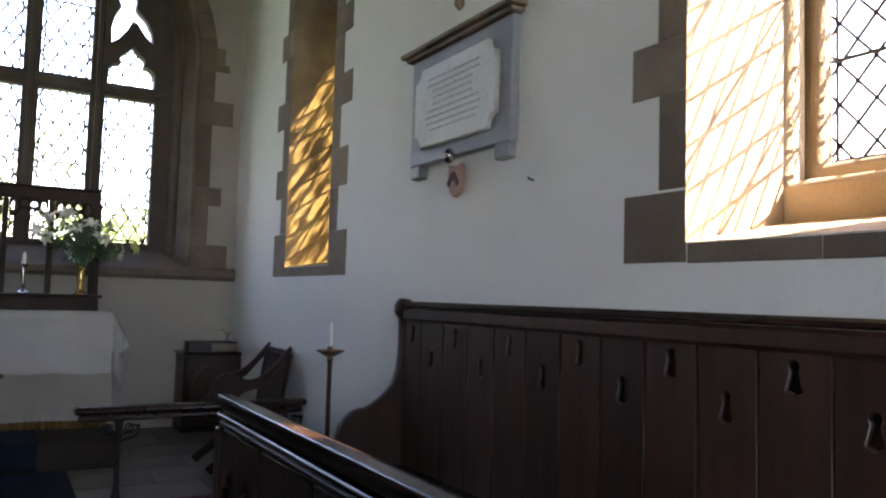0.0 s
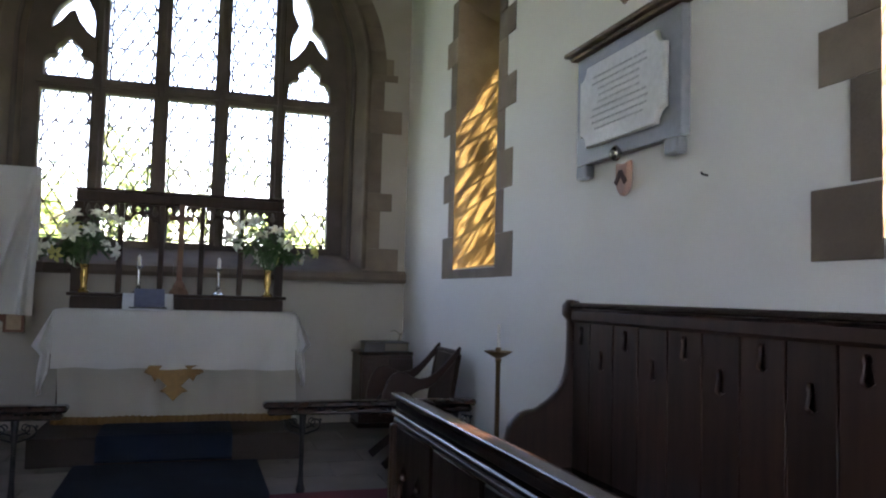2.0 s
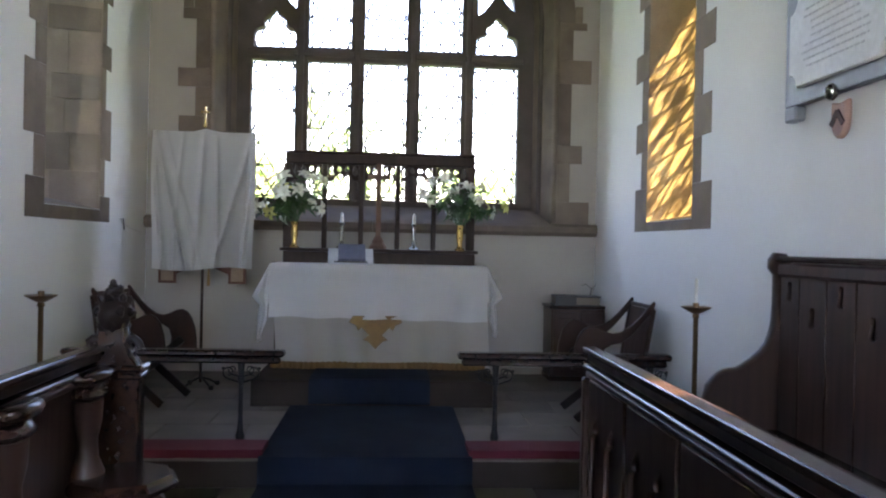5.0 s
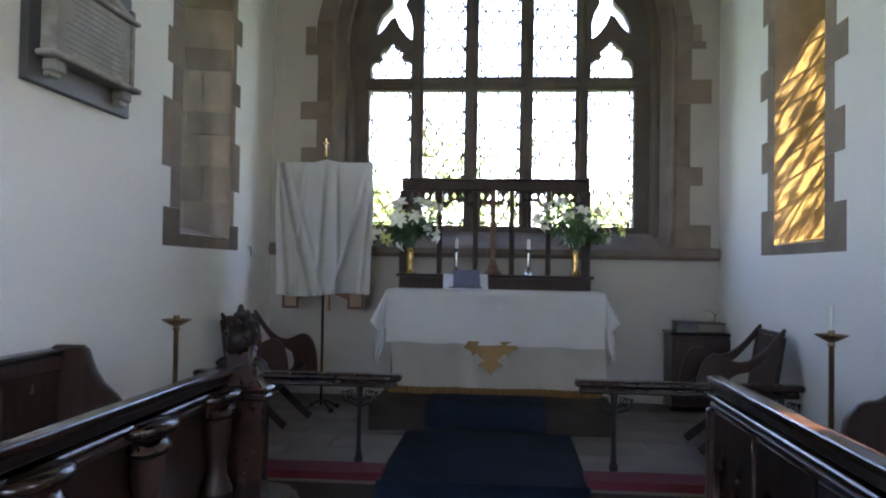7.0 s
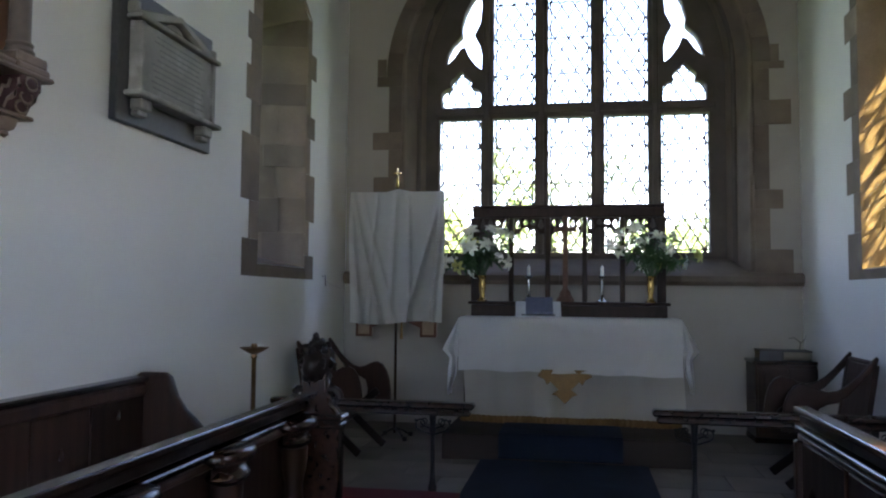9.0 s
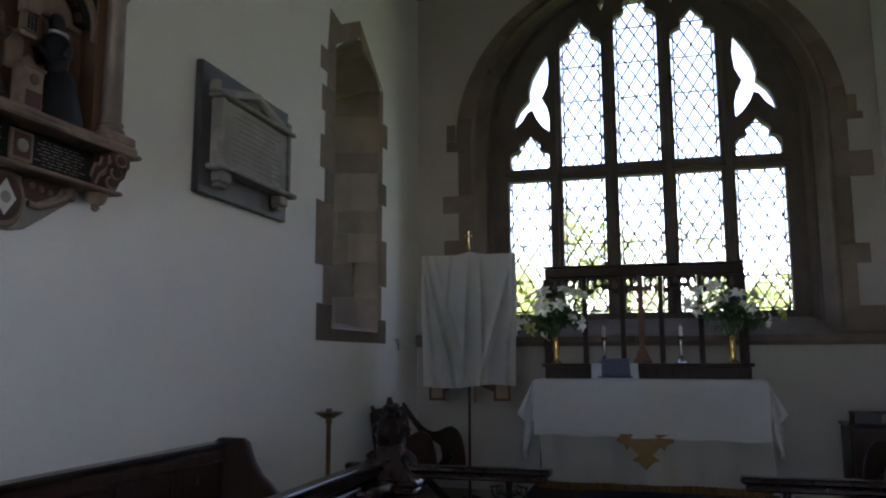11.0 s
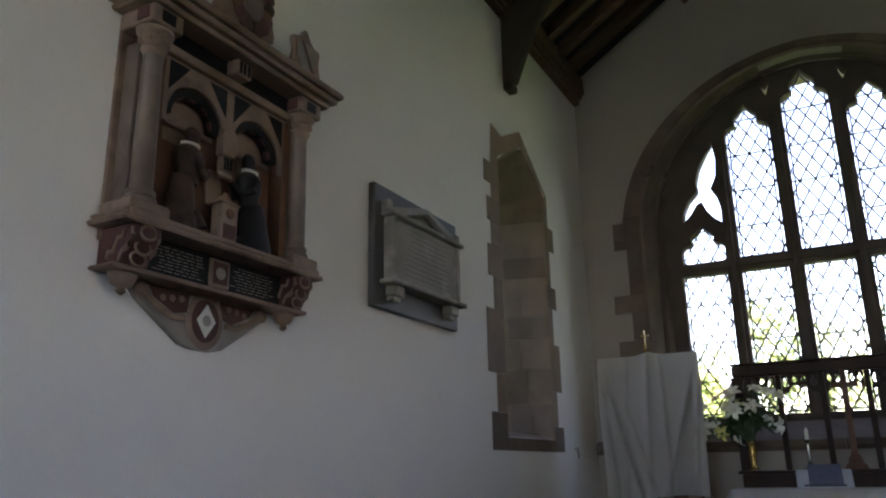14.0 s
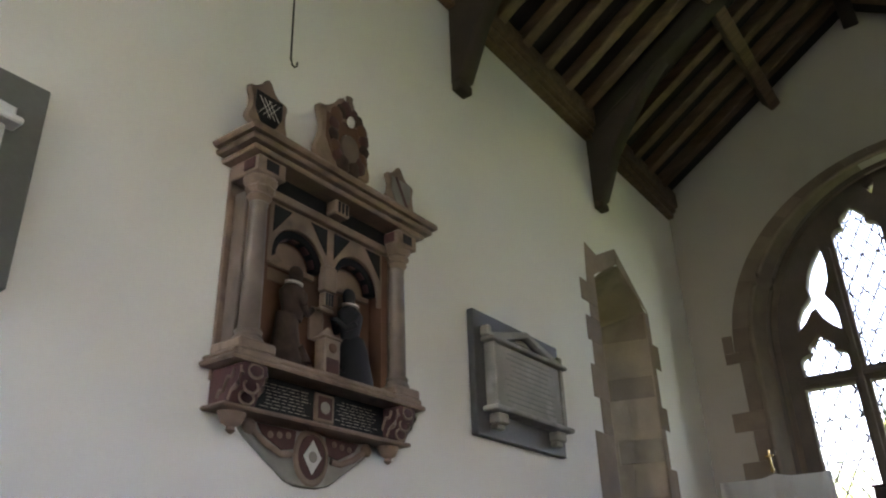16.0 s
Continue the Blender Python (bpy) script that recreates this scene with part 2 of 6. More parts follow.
def box(bm, x0, x1, y0, y1, z0, z1, m=None):
    r = bmesh.ops.create_cube(bm, size=1.0)
    k = Matrix.Translation(((x0 + x1) / 2, (y0 + y1) / 2, (z0 + z1) / 2)) @ Matrix.Diagonal((abs(x1 - x0), abs(y1 - y0), abs(z1 - z0), 1))
    bmesh.ops.transform(bm, matrix=(m @ k) if m else k, verts=r["verts"])
    return bm


def boxes(*rows):
    bm = bmesh.new()
    for r in rows:
        box(bm, *r)
    return bm


def beam(bm, a, b, w, h, up=(0, 0, 1)):
    """A bar of square section from a to b."""
    a, b = Vector(a), Vector(b)
    d = (b - a)
    y = d.normalized()
    x = y.cross(Vector(up)).normalized()
    z = x.cross(y)
    m = Matrix((x, y, z)).transposed().to_4x4()
    m.translation = (a + b) / 2
    r = bmesh.ops.create_cube(bm, size=1.0)
    bmesh.ops.transform(bm, matrix=m @ Matrix.Diagonal((w, d.length, h, 1)), verts=r["verts"])
    return bm


def lathe(profile, n=20, bm=None, m=None, sx=1.0, sy=1.0):
    """Turned shape from (radius, height) pairs."""
    bm = bm or bmesh.new()
    rings = []
    for r, z in profile:
        ring = []
        for i in range(n):
            a = 2 * math.pi * i / n
            p = Vector((r * math.cos(a) * sx, r * math.sin(a) * sy, z))
            ring.append(bm.verts.new(m @ p if m else p))
        rings.append(ring)
    for p, q in zip(rings, rings[1:]):
        for i in range(n):
            bm.faces.new((p[i], p[(i + 1) % n], q[(i + 1) % n], q[i]))
    bm.faces.new(rings[0][::-1])
    bm.faces.new(rings[-1])
    return bm


def tube(points, r, n=8, bm=None, r2=None):
    """A round bar along points; it tapers to r2."""
    bm = bm or bmesh.new()
    pts = [Vector(p) for p in points]
    rings = []
    for i, p in enumerate(pts):
        d = (pts[min(i + 1, len(pts) - 1)] - pts[max(i - 1, 0)]).normalized()
        s = d.cross(Vector((0, 0, 1)) if abs(d.z) < 0.9 else Vector((1, 0, 0))).normalized()
        u = s.cross(d)
        rad = r if r2 is None else r + (r2 - r) * i / (len(pts) - 1)
        rings.append([bm.verts.new(p + rad * (math.cos(2 * math.pi * k / n) * s + math.sin(2 * math.pi * k / n) * u)) for k in range(n)])
    for p, q in zip(rings, rings[1:]):
        for i in range(n):
            bm.faces.new((p[i], p[(i + 1) % n], q[(i + 1) % n], q[i]))
    bm.faces.new(rings[0][::-1])
    bm.faces.new(rings[-1])
    return bm


def slab(outlines, depth, bevel=0.0, m=None):
    """A flat plate with holes: outlines lie in local x, y (outer first); depth is its thickness, centred on local z."""
    cu = bpy.data.curves.new("outline", "CURVE")
    cu.dimensions, cu.fill_mode = "2D", "BOTH"
    cu.extrude, cu.bevel_depth, cu.bevel_resolution = max(depth / 2 - bevel, 0.0005), bevel, 0
    if bevel:
        cu.offset = -bevel
    for pts in outlines:
        sp = cu.splines.new("POLY")
        sp.points.add(len(pts) - 1)
        for p, c in zip(sp.points, pts):
            p.co = (c[0], c[1], 0, 1)
        sp.use_cyclic_u = True
    tmp = bpy.data.objects.new("outline", cu)
    me = bpy.data.meshes.new_from_object(tmp)
    bpy.data.objects.remove(tmp)
    bpy.data.curves.remove(cu)
    if m:
        me.transform(m)
        if m.to_3x3().determinant() < 0:
            me.flip_normals()
    me.materials.clear()
    return me


# local x, y of a plate become: along world x and z (facing y), or along world y and z (facing x)
FACE_Y = Matrix(((1, 0, 0, 0), (0, 0, 1, 0), (0, 1, 0, 0), (0, 0, 0, 1)))
FACE_X = Matrix(((0, 0, 1, 0), (1, 0, 0, 0), (0, 1, 0, 0), (0, 0, 0, 1)))


def arch(xc, half, z0, spring, e=0.06, n=20, rise=None):
    """Outline of a two-centred arched opening; e moves the centres apart, rise flattens or lifts the head."""
    r = half + e
    top = math.sqrt(r * r - e * e)
    k = 1 if rise is None else rise / top
    a1 = math.acos(e / r)
    right = [(xc - e + r * math.cos(a1 * i / n), spring + k * r * math.sin(a1 * i / n)) for i in range(n + 1)]
    left = [(2 * xc - x, z) for x, z in right[:-1]][::-1]
    return [(xc - half, z0), (xc + half, z0)] + right + left


def rect(x0, x1, z0, z1):
    return [(x0, z0), (x1, z0), (x1, z1), (x0, z1)]


def inside_spans(poly, a, b):
    """The stretches of the line a-b that lie inside poly."""
    ax, ay = a
    dx, dy = b[0] - ax, b[1] - ay
    ts = []
    for (x1, y1), (x2, y2) in zip(poly, poly[1:] + poly[:1]):
        ex, ey = x2 - x1, y2 - y1
        den = dx * ey - dy * ex
        if abs(den) < 1e-12:
            continue
        t = ((x1 - ax) * ey - (y1 - ay) * ex) / den
        u = ((x1 - ax) * dy - (y1 - ay) * dx) / den
        if 0 <= u < 1 and 0 <= t <= 1:
            ts.append(t)
    ts.sort()
    return [((ax + dx * p, ay + dy * p), (ax + dx * q, ay + dy * q)) for p, q in zip(ts[::2], ts[1::2])]


def lattice(poly, wide, tall, m, came=0.009, bars=0.42, border=0.03, zoff=0.0, deep=0.008):
    """Diamond leading with a border line and saddle bars, clipped to the light's outline."""
    bm = bmesh.new()
    xs, zs = [p[0] for p in poly], [p[1] for p in poly]
    x0, x1, z0, z1 = min(xs), max(xs), min(zs), max(zs)
    slope = tall / wide
    segs = []
    k = -40
    while k < 80:
        c = k * tall + zoff
        for s in (1, -1):
            segs += inside_spans(poly, (x0 - 0.01, z0 + c + s * slope * -0.01), (x1 + 0.01, z0 + c + s * slope * (x1 - x0 + 0.01)))
        k += 1
    for (p, q) in segs:
        beam(bm, (p[0], p[1], 0), (q[0], q[1], 0), came, deep)
    if border:
        for xx in (x0 + border, x1 - border):
            for p, q in inside_spans(poly, (xx, z0 - 0.01), (xx, z1 + 0.01)):
                beam(bm, (p[0], p[1], 0), (q[0], q[1], 0), came, deep)
        for p, q in inside_spans(poly, (x0 - 0.01, z0 + border), (x1 + 0.01, z0 + border)):
            beam(bm, (p[0], p[1], 0), (q[0], q[1], 0), came, deep)
    if bars:
        zz = z0 + bars * 0.9
        while zz < z1:
            for p, q in inside_spans(poly, (x0 - 0.01, zz), (x1 + 0.01, zz)):
                beam(bm, (p[0], p[1], -0.012), (q[0], q[1], -0.012), 0.014, 0.012)
            zz += bars
    bmesh.ops.transform(bm, matrix=m, verts=bm.verts[:])
    return bm


# ---- the chancel ----
XN, XS, YE, YW, TH = -2.60, 2.255, 8.4, -10.5, 0.9
XC = -0.08
FLOOR, SANCT, FOOT = 0.0, 0.18, 0.40
SHELF = 1.523
PLATE, RIDGE_X, RIDGE_Z = 5.84, -0.16, 7.62
GLASS_Y = 8.75


def pointed(y0, y1, z0, spring, apex, n=6):
    """Opening with a low pointed head."""
    c = (y0 + y1) / 2
    up = [(y1 + (c - y1) * (i / n), spring + (apex - spring) * (1 - (1 - i / n) ** 1.35)) for i in range(n + 1)]
    return [(y0, z0), (y1, z0)] + up + [(y0 + y1 - y, z) for y, z in up[:-1]][::-1]


def loft(a, b, place_a, place_b, closed=True):
    bm = bmesh.new()
    va = [bm.verts.new(place_a(*p)) for p in a]
    vb = [bm.verts.new(place_b(*p)) for p in b]
    n = len(a)
    for i in range(n if closed else n - 1):
        bm.faces.new((va[i], va[(i + 1) % n], vb[(i + 1) % n], vb[i]))
    return bm


def structure(name, ob, label):
    ob.name = name
    return tagged(ob, label, "structure", kind="structure")


E_FACE, E_GLASS = arch(XC, 1.83, 1.83, 4.05, 0.06, rise=1.83), arch(XC, 1.67, 2.0, 4.05, 0.06, rise=1.84)
N_FACE = pointed(5.97, 7.08, 1.83, 4.27, 4.57)
N_GLASS = pointed(6.12, 6.86, 2.0, 4.05, 4.3)
S_FACE = pointed(5.665, 6.70, 1.82, 4.35, 4.64)
S_GLASS = pointed(6.10, 6.66, 1.95, 4.02, 4.32)
S2_FACE, S2_GLASS = pointed(1.16, 2.055, 1.82, 4.2, 4.5), pointed(1.17, 2.05, 1.935, 4.05, 4.38)


# Unseen openings added behind the camera, sized to bring daylight into the chancel.
FILL_OPENINGS_N = [arch(y, 1.2, 1.3, 4.0, 0.5, 10) for y in (-6.0, -9.0)]
FILL_OPENING_W = arch(RIDGE_X, 1.2, 2.5, 4.6, 0.5, 12)


def wall_layers(name, face, outline, holes_in, holes_out, at, split, label, mat=None):
    """A wall in two skins, so that its openings can splay; at is the inner face, split the glass line."""
    sgn = 1 if split > at else -1
    me = slab([outline] + holes_in, abs(split - at), m=Matrix.Translation((0, (at + split) / 2, 0) if face is FACE_Y else ((at + split) / 2, 0, 0)) @ face)
    w = structure(name, link(name, me, mat or PLASTER), label)
    far = at + sgn * TH
    me = slab([outline] + holes_out, abs(far - split) - 0.004, m=Matrix.Translation((0, (far + split) / 2 + sgn * 0.002, 0) if face is FACE_Y else ((far + split) / 2 + sgn * 0.002, 0, 0)) @ face)
    link("outer_skin", me, STONE, w)
    return w


wall_east = wall_layers("wall_east", FACE_Y, rect(XN - TH, XS + TH, -0.6, 8.3), [E_FACE], [E_GLASS], YE, GLASS_Y, "plaster end wall in a darker colour round a tall arched window", EAST_PLASTER)
wall_north = wall_layers("wall_north", FACE_X, rect(YW, YE, -0.6, 6.12), [N_FACE] + FILL_OPENINGS_N, [N_GLASS] + FILL_OPENINGS_N, XN, -3.35, "white limewashed plaster side wall with memorials and a deep lancet")
wall_south = wall_layers("wall_south", FACE_X, rect(YW, YE, -0.6, 6.12), [S_FACE, S2_FACE], [S_FACE, S2_GLASS], XS, 2.82, "white limewashed plaster side wall with two sunlit windows")
wall_west = structure("wall_west", link("wall_west", slab([rect(XN - TH, XS + TH, -0.6, 8.3), FILL_OPENING_W], 0.5, m=Matrix.Translation((0, YW - 0.25, 0)) @ FACE_Y), PLASTER), "plain white plaster wall closing the nave")

# reveals
part("reveal", loft(E_FACE, E_GLASS, lambda x, z: (x, YE - 0.004, z), lambda x, z: (x, GLASS_Y + 0.01, z)), STONE_EAST, wall_east)
part("reveal", loft(N_FACE, N_GLASS, lambda y, z: (XN + 0.004, y, z), lambda y, z: (-3.36, y, z)), STONE, wall_north)
part("reveal", loft(S_FACE, S_GLASS, lambda y, z: (XS - 0.004, y, z), lambda y, z: (2.96, y, z)), STONE, wall_south)
part("reveal", loft(S2_FACE, S2_GLASS, lambda y, z: (XS - 0.004, y, z), lambda y, z: (2.83, y, z)), STONE_SUNLIT, wall_south)


# dressed stones lining the deep north lancet
deep_dir = (Vector((-3.35, 6.86, 0)) - Vector((XN, 7.08, 0))).normalized()
out_dir = Vector((deep_dir.y, -deep_dir.x, 0))
if out_dir.y > 0:
    out_dir = -out_dir
rng = random.Random(17)
z = 1.86
while z < 4.15:
    h = rng.uniform(0.2, 0.4)
    cut = rng.uniform(0.22, 0.45)
    for a, b in ((0.01, cut - 0.004), (cut + 0.004, 0.72)):
        lift = rng.uniform(0.003, 0.014)
        base = Vector((XN, 7.08, 0))
        bm = bmesh.new()
        vs = []
        for d, q in ((a, 0), (b, 0), (b, 1), (a, 1)):
            p = base + deep_dir * d + Vector((0, 0, z + 0.004 + q * (h - 0.008)))
            vs.append((bm.verts.new(p - out_dir * 0.02), bm.verts.new(p + out_dir * lift)))
        bm.faces.new([v[1] for v in vs])
        for i in range(4):
            j = (i + 1) % 4
            bm.faces.new((vs[i][0], vs[j][0], vs[j][1], vs[i][1]))
        part("reveal_stone", bm, STONE_EAST if rng.random() < 0.3 else STONE, wall_north)
    z += h


def block(parent, pts, face, at, out, mat=None, bevel=0.003):
    """A dressed stone with its face slightly proud of the plaster."""
    t = 0.05
    off = at + out - (t / 2 if out > 0 else -t / 2)
    me = slab([pts], t, bevel, m=Matrix.Translation((0, off, 0) if face is FACE_Y else (off, 0, 0)) @ face)
    return link("quoin_stone", me, mat or STONE, parent)


def jamb(parent, face, at, out, edge, side, rows, mat=None):
    """Long-and-short stones beside an opening; side is +1 or -1 along the wall."""
    for z0, z1, w in rows:
        block(parent, rect(*sorted((edge, edge + side * w)), z0 + 0.001, z1 - 0.001), face, at, out, mat)


E_ROWS = [(1.83, 2.08, 0.42), (2.08, 2.5, 0.2), (2.5, 2.7, 0.33), (2.7, 3.38, 0.2), (3.38, 3.64, 0.42), (3.64, 3.97, 0.21), (3.97, 4.05, 0.36)]
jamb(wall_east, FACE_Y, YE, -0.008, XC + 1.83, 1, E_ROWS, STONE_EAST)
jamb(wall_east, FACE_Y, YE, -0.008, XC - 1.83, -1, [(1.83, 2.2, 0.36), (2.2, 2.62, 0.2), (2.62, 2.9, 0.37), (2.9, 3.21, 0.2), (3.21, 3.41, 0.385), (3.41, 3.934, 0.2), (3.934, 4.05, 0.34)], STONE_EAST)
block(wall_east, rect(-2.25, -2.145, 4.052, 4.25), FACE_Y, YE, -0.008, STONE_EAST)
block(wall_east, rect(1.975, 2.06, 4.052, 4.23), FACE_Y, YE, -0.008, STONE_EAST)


def on_arch(h, t, s=1):
    """A point of the two-centred arch of half width h, at t from spring (0) to apex (1)."""
    e = 0.06
    a = t * math.acos(e / (h + e))
    rise = 1.83 + max(h - 1.83, 0) * 0.52
    return (XC + s * ((h + e) * math.cos(a) - e), 4.05 + rise * math.sin(a) / math.sin(math.acos(e / (h + e))))


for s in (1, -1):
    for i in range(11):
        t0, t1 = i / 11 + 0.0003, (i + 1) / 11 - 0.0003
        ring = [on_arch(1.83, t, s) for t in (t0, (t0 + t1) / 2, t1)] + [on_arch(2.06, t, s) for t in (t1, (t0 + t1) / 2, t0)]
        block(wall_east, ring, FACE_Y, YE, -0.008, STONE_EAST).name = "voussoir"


def arch_line(h, y):
    pts = [on_arch(h, i / 20) for i in range(21)] + [on_arch(h, i / 20, -1) for i in range(19, -1, -1)]
    return [(x, y, z) for x, z in pts]


hood = arch_line(1.85, YE - 0.012)
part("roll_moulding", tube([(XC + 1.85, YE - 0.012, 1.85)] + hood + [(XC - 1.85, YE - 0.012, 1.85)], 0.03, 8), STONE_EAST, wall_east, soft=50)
inner = arch_line(1.735, 8.62)
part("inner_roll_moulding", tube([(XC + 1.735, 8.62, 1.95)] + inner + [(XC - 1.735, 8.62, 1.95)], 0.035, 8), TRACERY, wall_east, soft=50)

jamb(wall_north, FACE_X, XN, 0.006, 5.97, -1, [(1.72, 2.02, 0.30), (2.02, 2.33, 0.18), (2.33, 2.86, 0.34), (2.86, 3.14, 0.18), (3.14, 3.42, 0.28), (3.42, 3.63, 0.2), (3.63, 3.85, 0.27), (3.85, 3.98, 0.17), (3.98, 4.18, 0.31)])
jamb(wall_north, FACE_X, XN, 0.006, 7.08, 1, [(1.72, 1.95, 0.235), (1.95, 2.28, 0.1), (2.28, 2.74, 0.24), (2.74, 3.1, 0.1), (3.1, 3.32, 0.22), (3.32, 3.7, 0.1), (3.7, 3.95, 0.24), (3.95, 4.27, 0.1)])
block(wall_north, rect(5.97, 7.08, 1.72, 1.825), FACE_X, XN, 0.006)
block(wall_north, [(5.97, 4.182), (5.97, 4.30), (6.515, 4.585), (6.515, 4.755), (6.07, 4.53), (5.84, 4.58), (5.80, 4.182)], FACE_X, XN, 0.006)
block(wall_north, [(7.08, 4.30), (7.19, 4.27), (6.52, 4.755), (6.52, 4.585)], FACE_X, XN, 0.006)

jamb(wall_south, FACE_X, XS, -0.006, 6.70, 1, [(1.735, 2.12, 0.32), (2.12, 2.45, 0.16), (2.45, 2.72, 0.32), (2.72, 3.1, 0.17), (3.1, 3.35, 0.36), (3.35, 3.75, 0.17), (3.75, 4.0, 0.3), (4.0, 4.35, 0.16)])
jamb(wall_south, FACE_X, XS, -0.006, 5.665, -1, [(1.735, 2.08, 0.345), (2.08, 2.42, 0.15), (2.42, 2.72, 0.32), (2.72, 3.05, 0.15), (3.05, 3.3, 0.36), (3.3, 3.62, 0.18), (3.62, 3.85, 0.33), (3.85, 4.35, 0.16)])
block(wall_south, rect(5.665, 6.70, 1.735, 1.815), FACE_X, XS, -0.006)
block(wall_south, [(5.665, 4.37), (6.18, 4.66), (6.18, 4.84), (5.51, 4.44)], FACE_X, XS, -0.006)
block(wall_south, [(6.70, 4.37), (6.86, 4.44), (6.185, 4.84), (6.185, 4.66)], FACE_X, XS, -0.006)
jamb(wall_south, FACE_X, XS, -0.006, 2.055, 1, [(1.745, 2.02, 0.33), (2.03, 2.41, 0.14), (2.41, 2.63, 0.29), (2.63, 3.0, 0.15), (3.0, 3.25, 0.3), (3.25, 3.5, 0.15)])
for y0, y1 in ((1.16, 1.5), (1.5, 2.05)):
    block(wall_south, rect(y0, y1 - 0.004, 1.74, 1.815), FACE_X, XS, -0.006)

# string course and sill under the great window
bm = bmesh.new()
for x0, x1 in ((XN, -1.4), (-1.4, -0.2), (-0.2, 1.05), (1.05, XS)):
    sec = [(8.4, 1.70), (8.34, 1.70), (8.305, 1.74), (8.305, 1.80), (8.36, 1.835), (8.4, 1.835)]
    v0 = [bm.verts.new((x0 + 0.002, y, z)) for y, z in sec]
    v1 = [bm.verts.new((x1 - 0.002, y, z)) for y, z in sec]
    for i in range(6):
        bm.faces.new((v0[i], v0[(i + 1) % 6], v1[(i + 1) % 6], v1[i]))
    bm.faces.new(v0)
    bm.faces.new(v1[::-1])
structure("trim_string_course", part("trim_string_course", bm, STONE_EAST), "moulded brown stone string course under the great window")


# ---- windows ----
def cusped(x0, x1, z0, zs, apex):
    """A light with an ogee, three-lobed head."""
    c, w = (x0 + x1) / 2, (x1 - x0) / 2
    h = apex - zs
    right = [(x1, zs)]
    for i in range(6):
        a = radians(-5 + 80 * i / 5)
        right.append((c + w * 0.46 + w * 0.54 * math.cos(a), zs + h * 0.14 + h * 0.24 * math.sin(a)))
    right.append((c + w * 0.46, zs + h * 0.43))
    for i in range(5):
        a = radians(-10 + 65 * i / 4)
        right.append((c + w * 0.54 * math.cos(a), zs + h * 0.53 + h * 0.27 * math.sin(a)))
    right = [p for p in right if p[0] > c + 0.004] + [(c, apex)]
    return [(x0, z0), (x1, z0)] + right + [(2 * c - x, z) for x, z in right[:-1]][::-1]


LOW = [(-1.60, -1.11), (-0.97, -0.49), (-0.34, 0.14), (0.29, 0.77), (0.91, 1.42)]
lights = [rect(a, b, 2.07, 3.62) for a, b in LOW]
lights += [cusped(*LOW[1], 3.76, 5.17, 5.55), cusped(*LOW[2], 3.76, 5.42, 5.825), cusped(*LOW[3], 3.76, 5.17, 5.55)]
lights += [cusped(-1.575, -1.11, 3.76, 3.86, 4.19), cusped(0.93, 1.40, 3.76, 3.86, 4.19)]
MOUCHETTE = [(-1.125, 5.17), (-1.10, 4.95), (-1.12, 4.75), (-1.19, 4.61), (-1.13, 4.50), (-1.10, 4.36), (-1.105, 4.20), (-1.17, 4.25), (-1.255, 4.36), (-1.30, 4.47),
             (-1.355, 4.45), (-1.43, 4.34), (-1.535, 4.24), (-1.51, 4.38), (-1.45, 4.50), (-1.37, 4.58), (-1.335, 4.62), (-1.345, 4.72), (-1.30, 4.88), (-1.22, 5.03)]
BIRD = [(-0.47, 5.72), (-0.50, 5.70), (-0.55, 5.735), (-0.50, 5.66), (-0.475, 5.60), (-0.45, 5.66), (-0.42, 5.77)]
for s in (1, -1):
    lights.append([(XC + s * (x - XC), z) for x, z in MOUCHETTE][::s])
    lights.append([(XC + s * (x - XC), z) for x, z in BIRD][::s])
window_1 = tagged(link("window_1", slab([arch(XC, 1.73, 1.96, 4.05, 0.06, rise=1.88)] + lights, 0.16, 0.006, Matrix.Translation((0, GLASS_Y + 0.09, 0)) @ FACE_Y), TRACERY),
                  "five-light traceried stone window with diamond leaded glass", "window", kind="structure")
GL_M = Matrix.Translation((0, GLASS_Y + 0.12, 0)) @ FACE_Y
for i, poly in enumerate(lights):
    link("pane", slab([poly], 0.003, m=GL_M @ Matrix.Translation((0, 0, 0.02))), CLEAR, window_1)
    if i < 10:
        part("leading", lattice(poly, 0.155, 0.25, GL_M, zoff=0.07 * i, came=0.0165, border=0.03 if i < 8 else 0), LEAD, window_1)

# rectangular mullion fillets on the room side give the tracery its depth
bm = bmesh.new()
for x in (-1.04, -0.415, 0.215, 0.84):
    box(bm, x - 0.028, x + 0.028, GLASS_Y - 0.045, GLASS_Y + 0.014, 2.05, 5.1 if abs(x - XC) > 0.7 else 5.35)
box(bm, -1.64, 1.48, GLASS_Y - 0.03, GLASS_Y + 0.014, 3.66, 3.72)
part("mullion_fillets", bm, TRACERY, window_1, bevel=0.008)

window_2 = tagged(link("window_2", slab([pointed(6.05, 6.70, 1.92, 4.07, 4.39), pointed(6.12, 6.645, 1.98, 4.0, 4.27)], 0.1, 0.01, Matrix.Translation((3.0, 0, 0)) @ FACE_X), STONE_SUNLIT),
                  "lancet window, its unseen glass tinted amber to dapple the sun", "window", kind="structure")
poly = pointed(6.10, 6.66, 1.95, 4.01, 4.31)
link("pane", slab([poly], 0.003, m=Matrix.Translation((3.03, 0, 0)) @ FACE_X), DAPPLE_GLASS, window_2)
part("leading", lattice(poly, 0.185, 0.21, Matrix.Translation((3.0, 0, 0)) @ FACE_X, came=0.013, bars=0.5), LEAD, window_2)

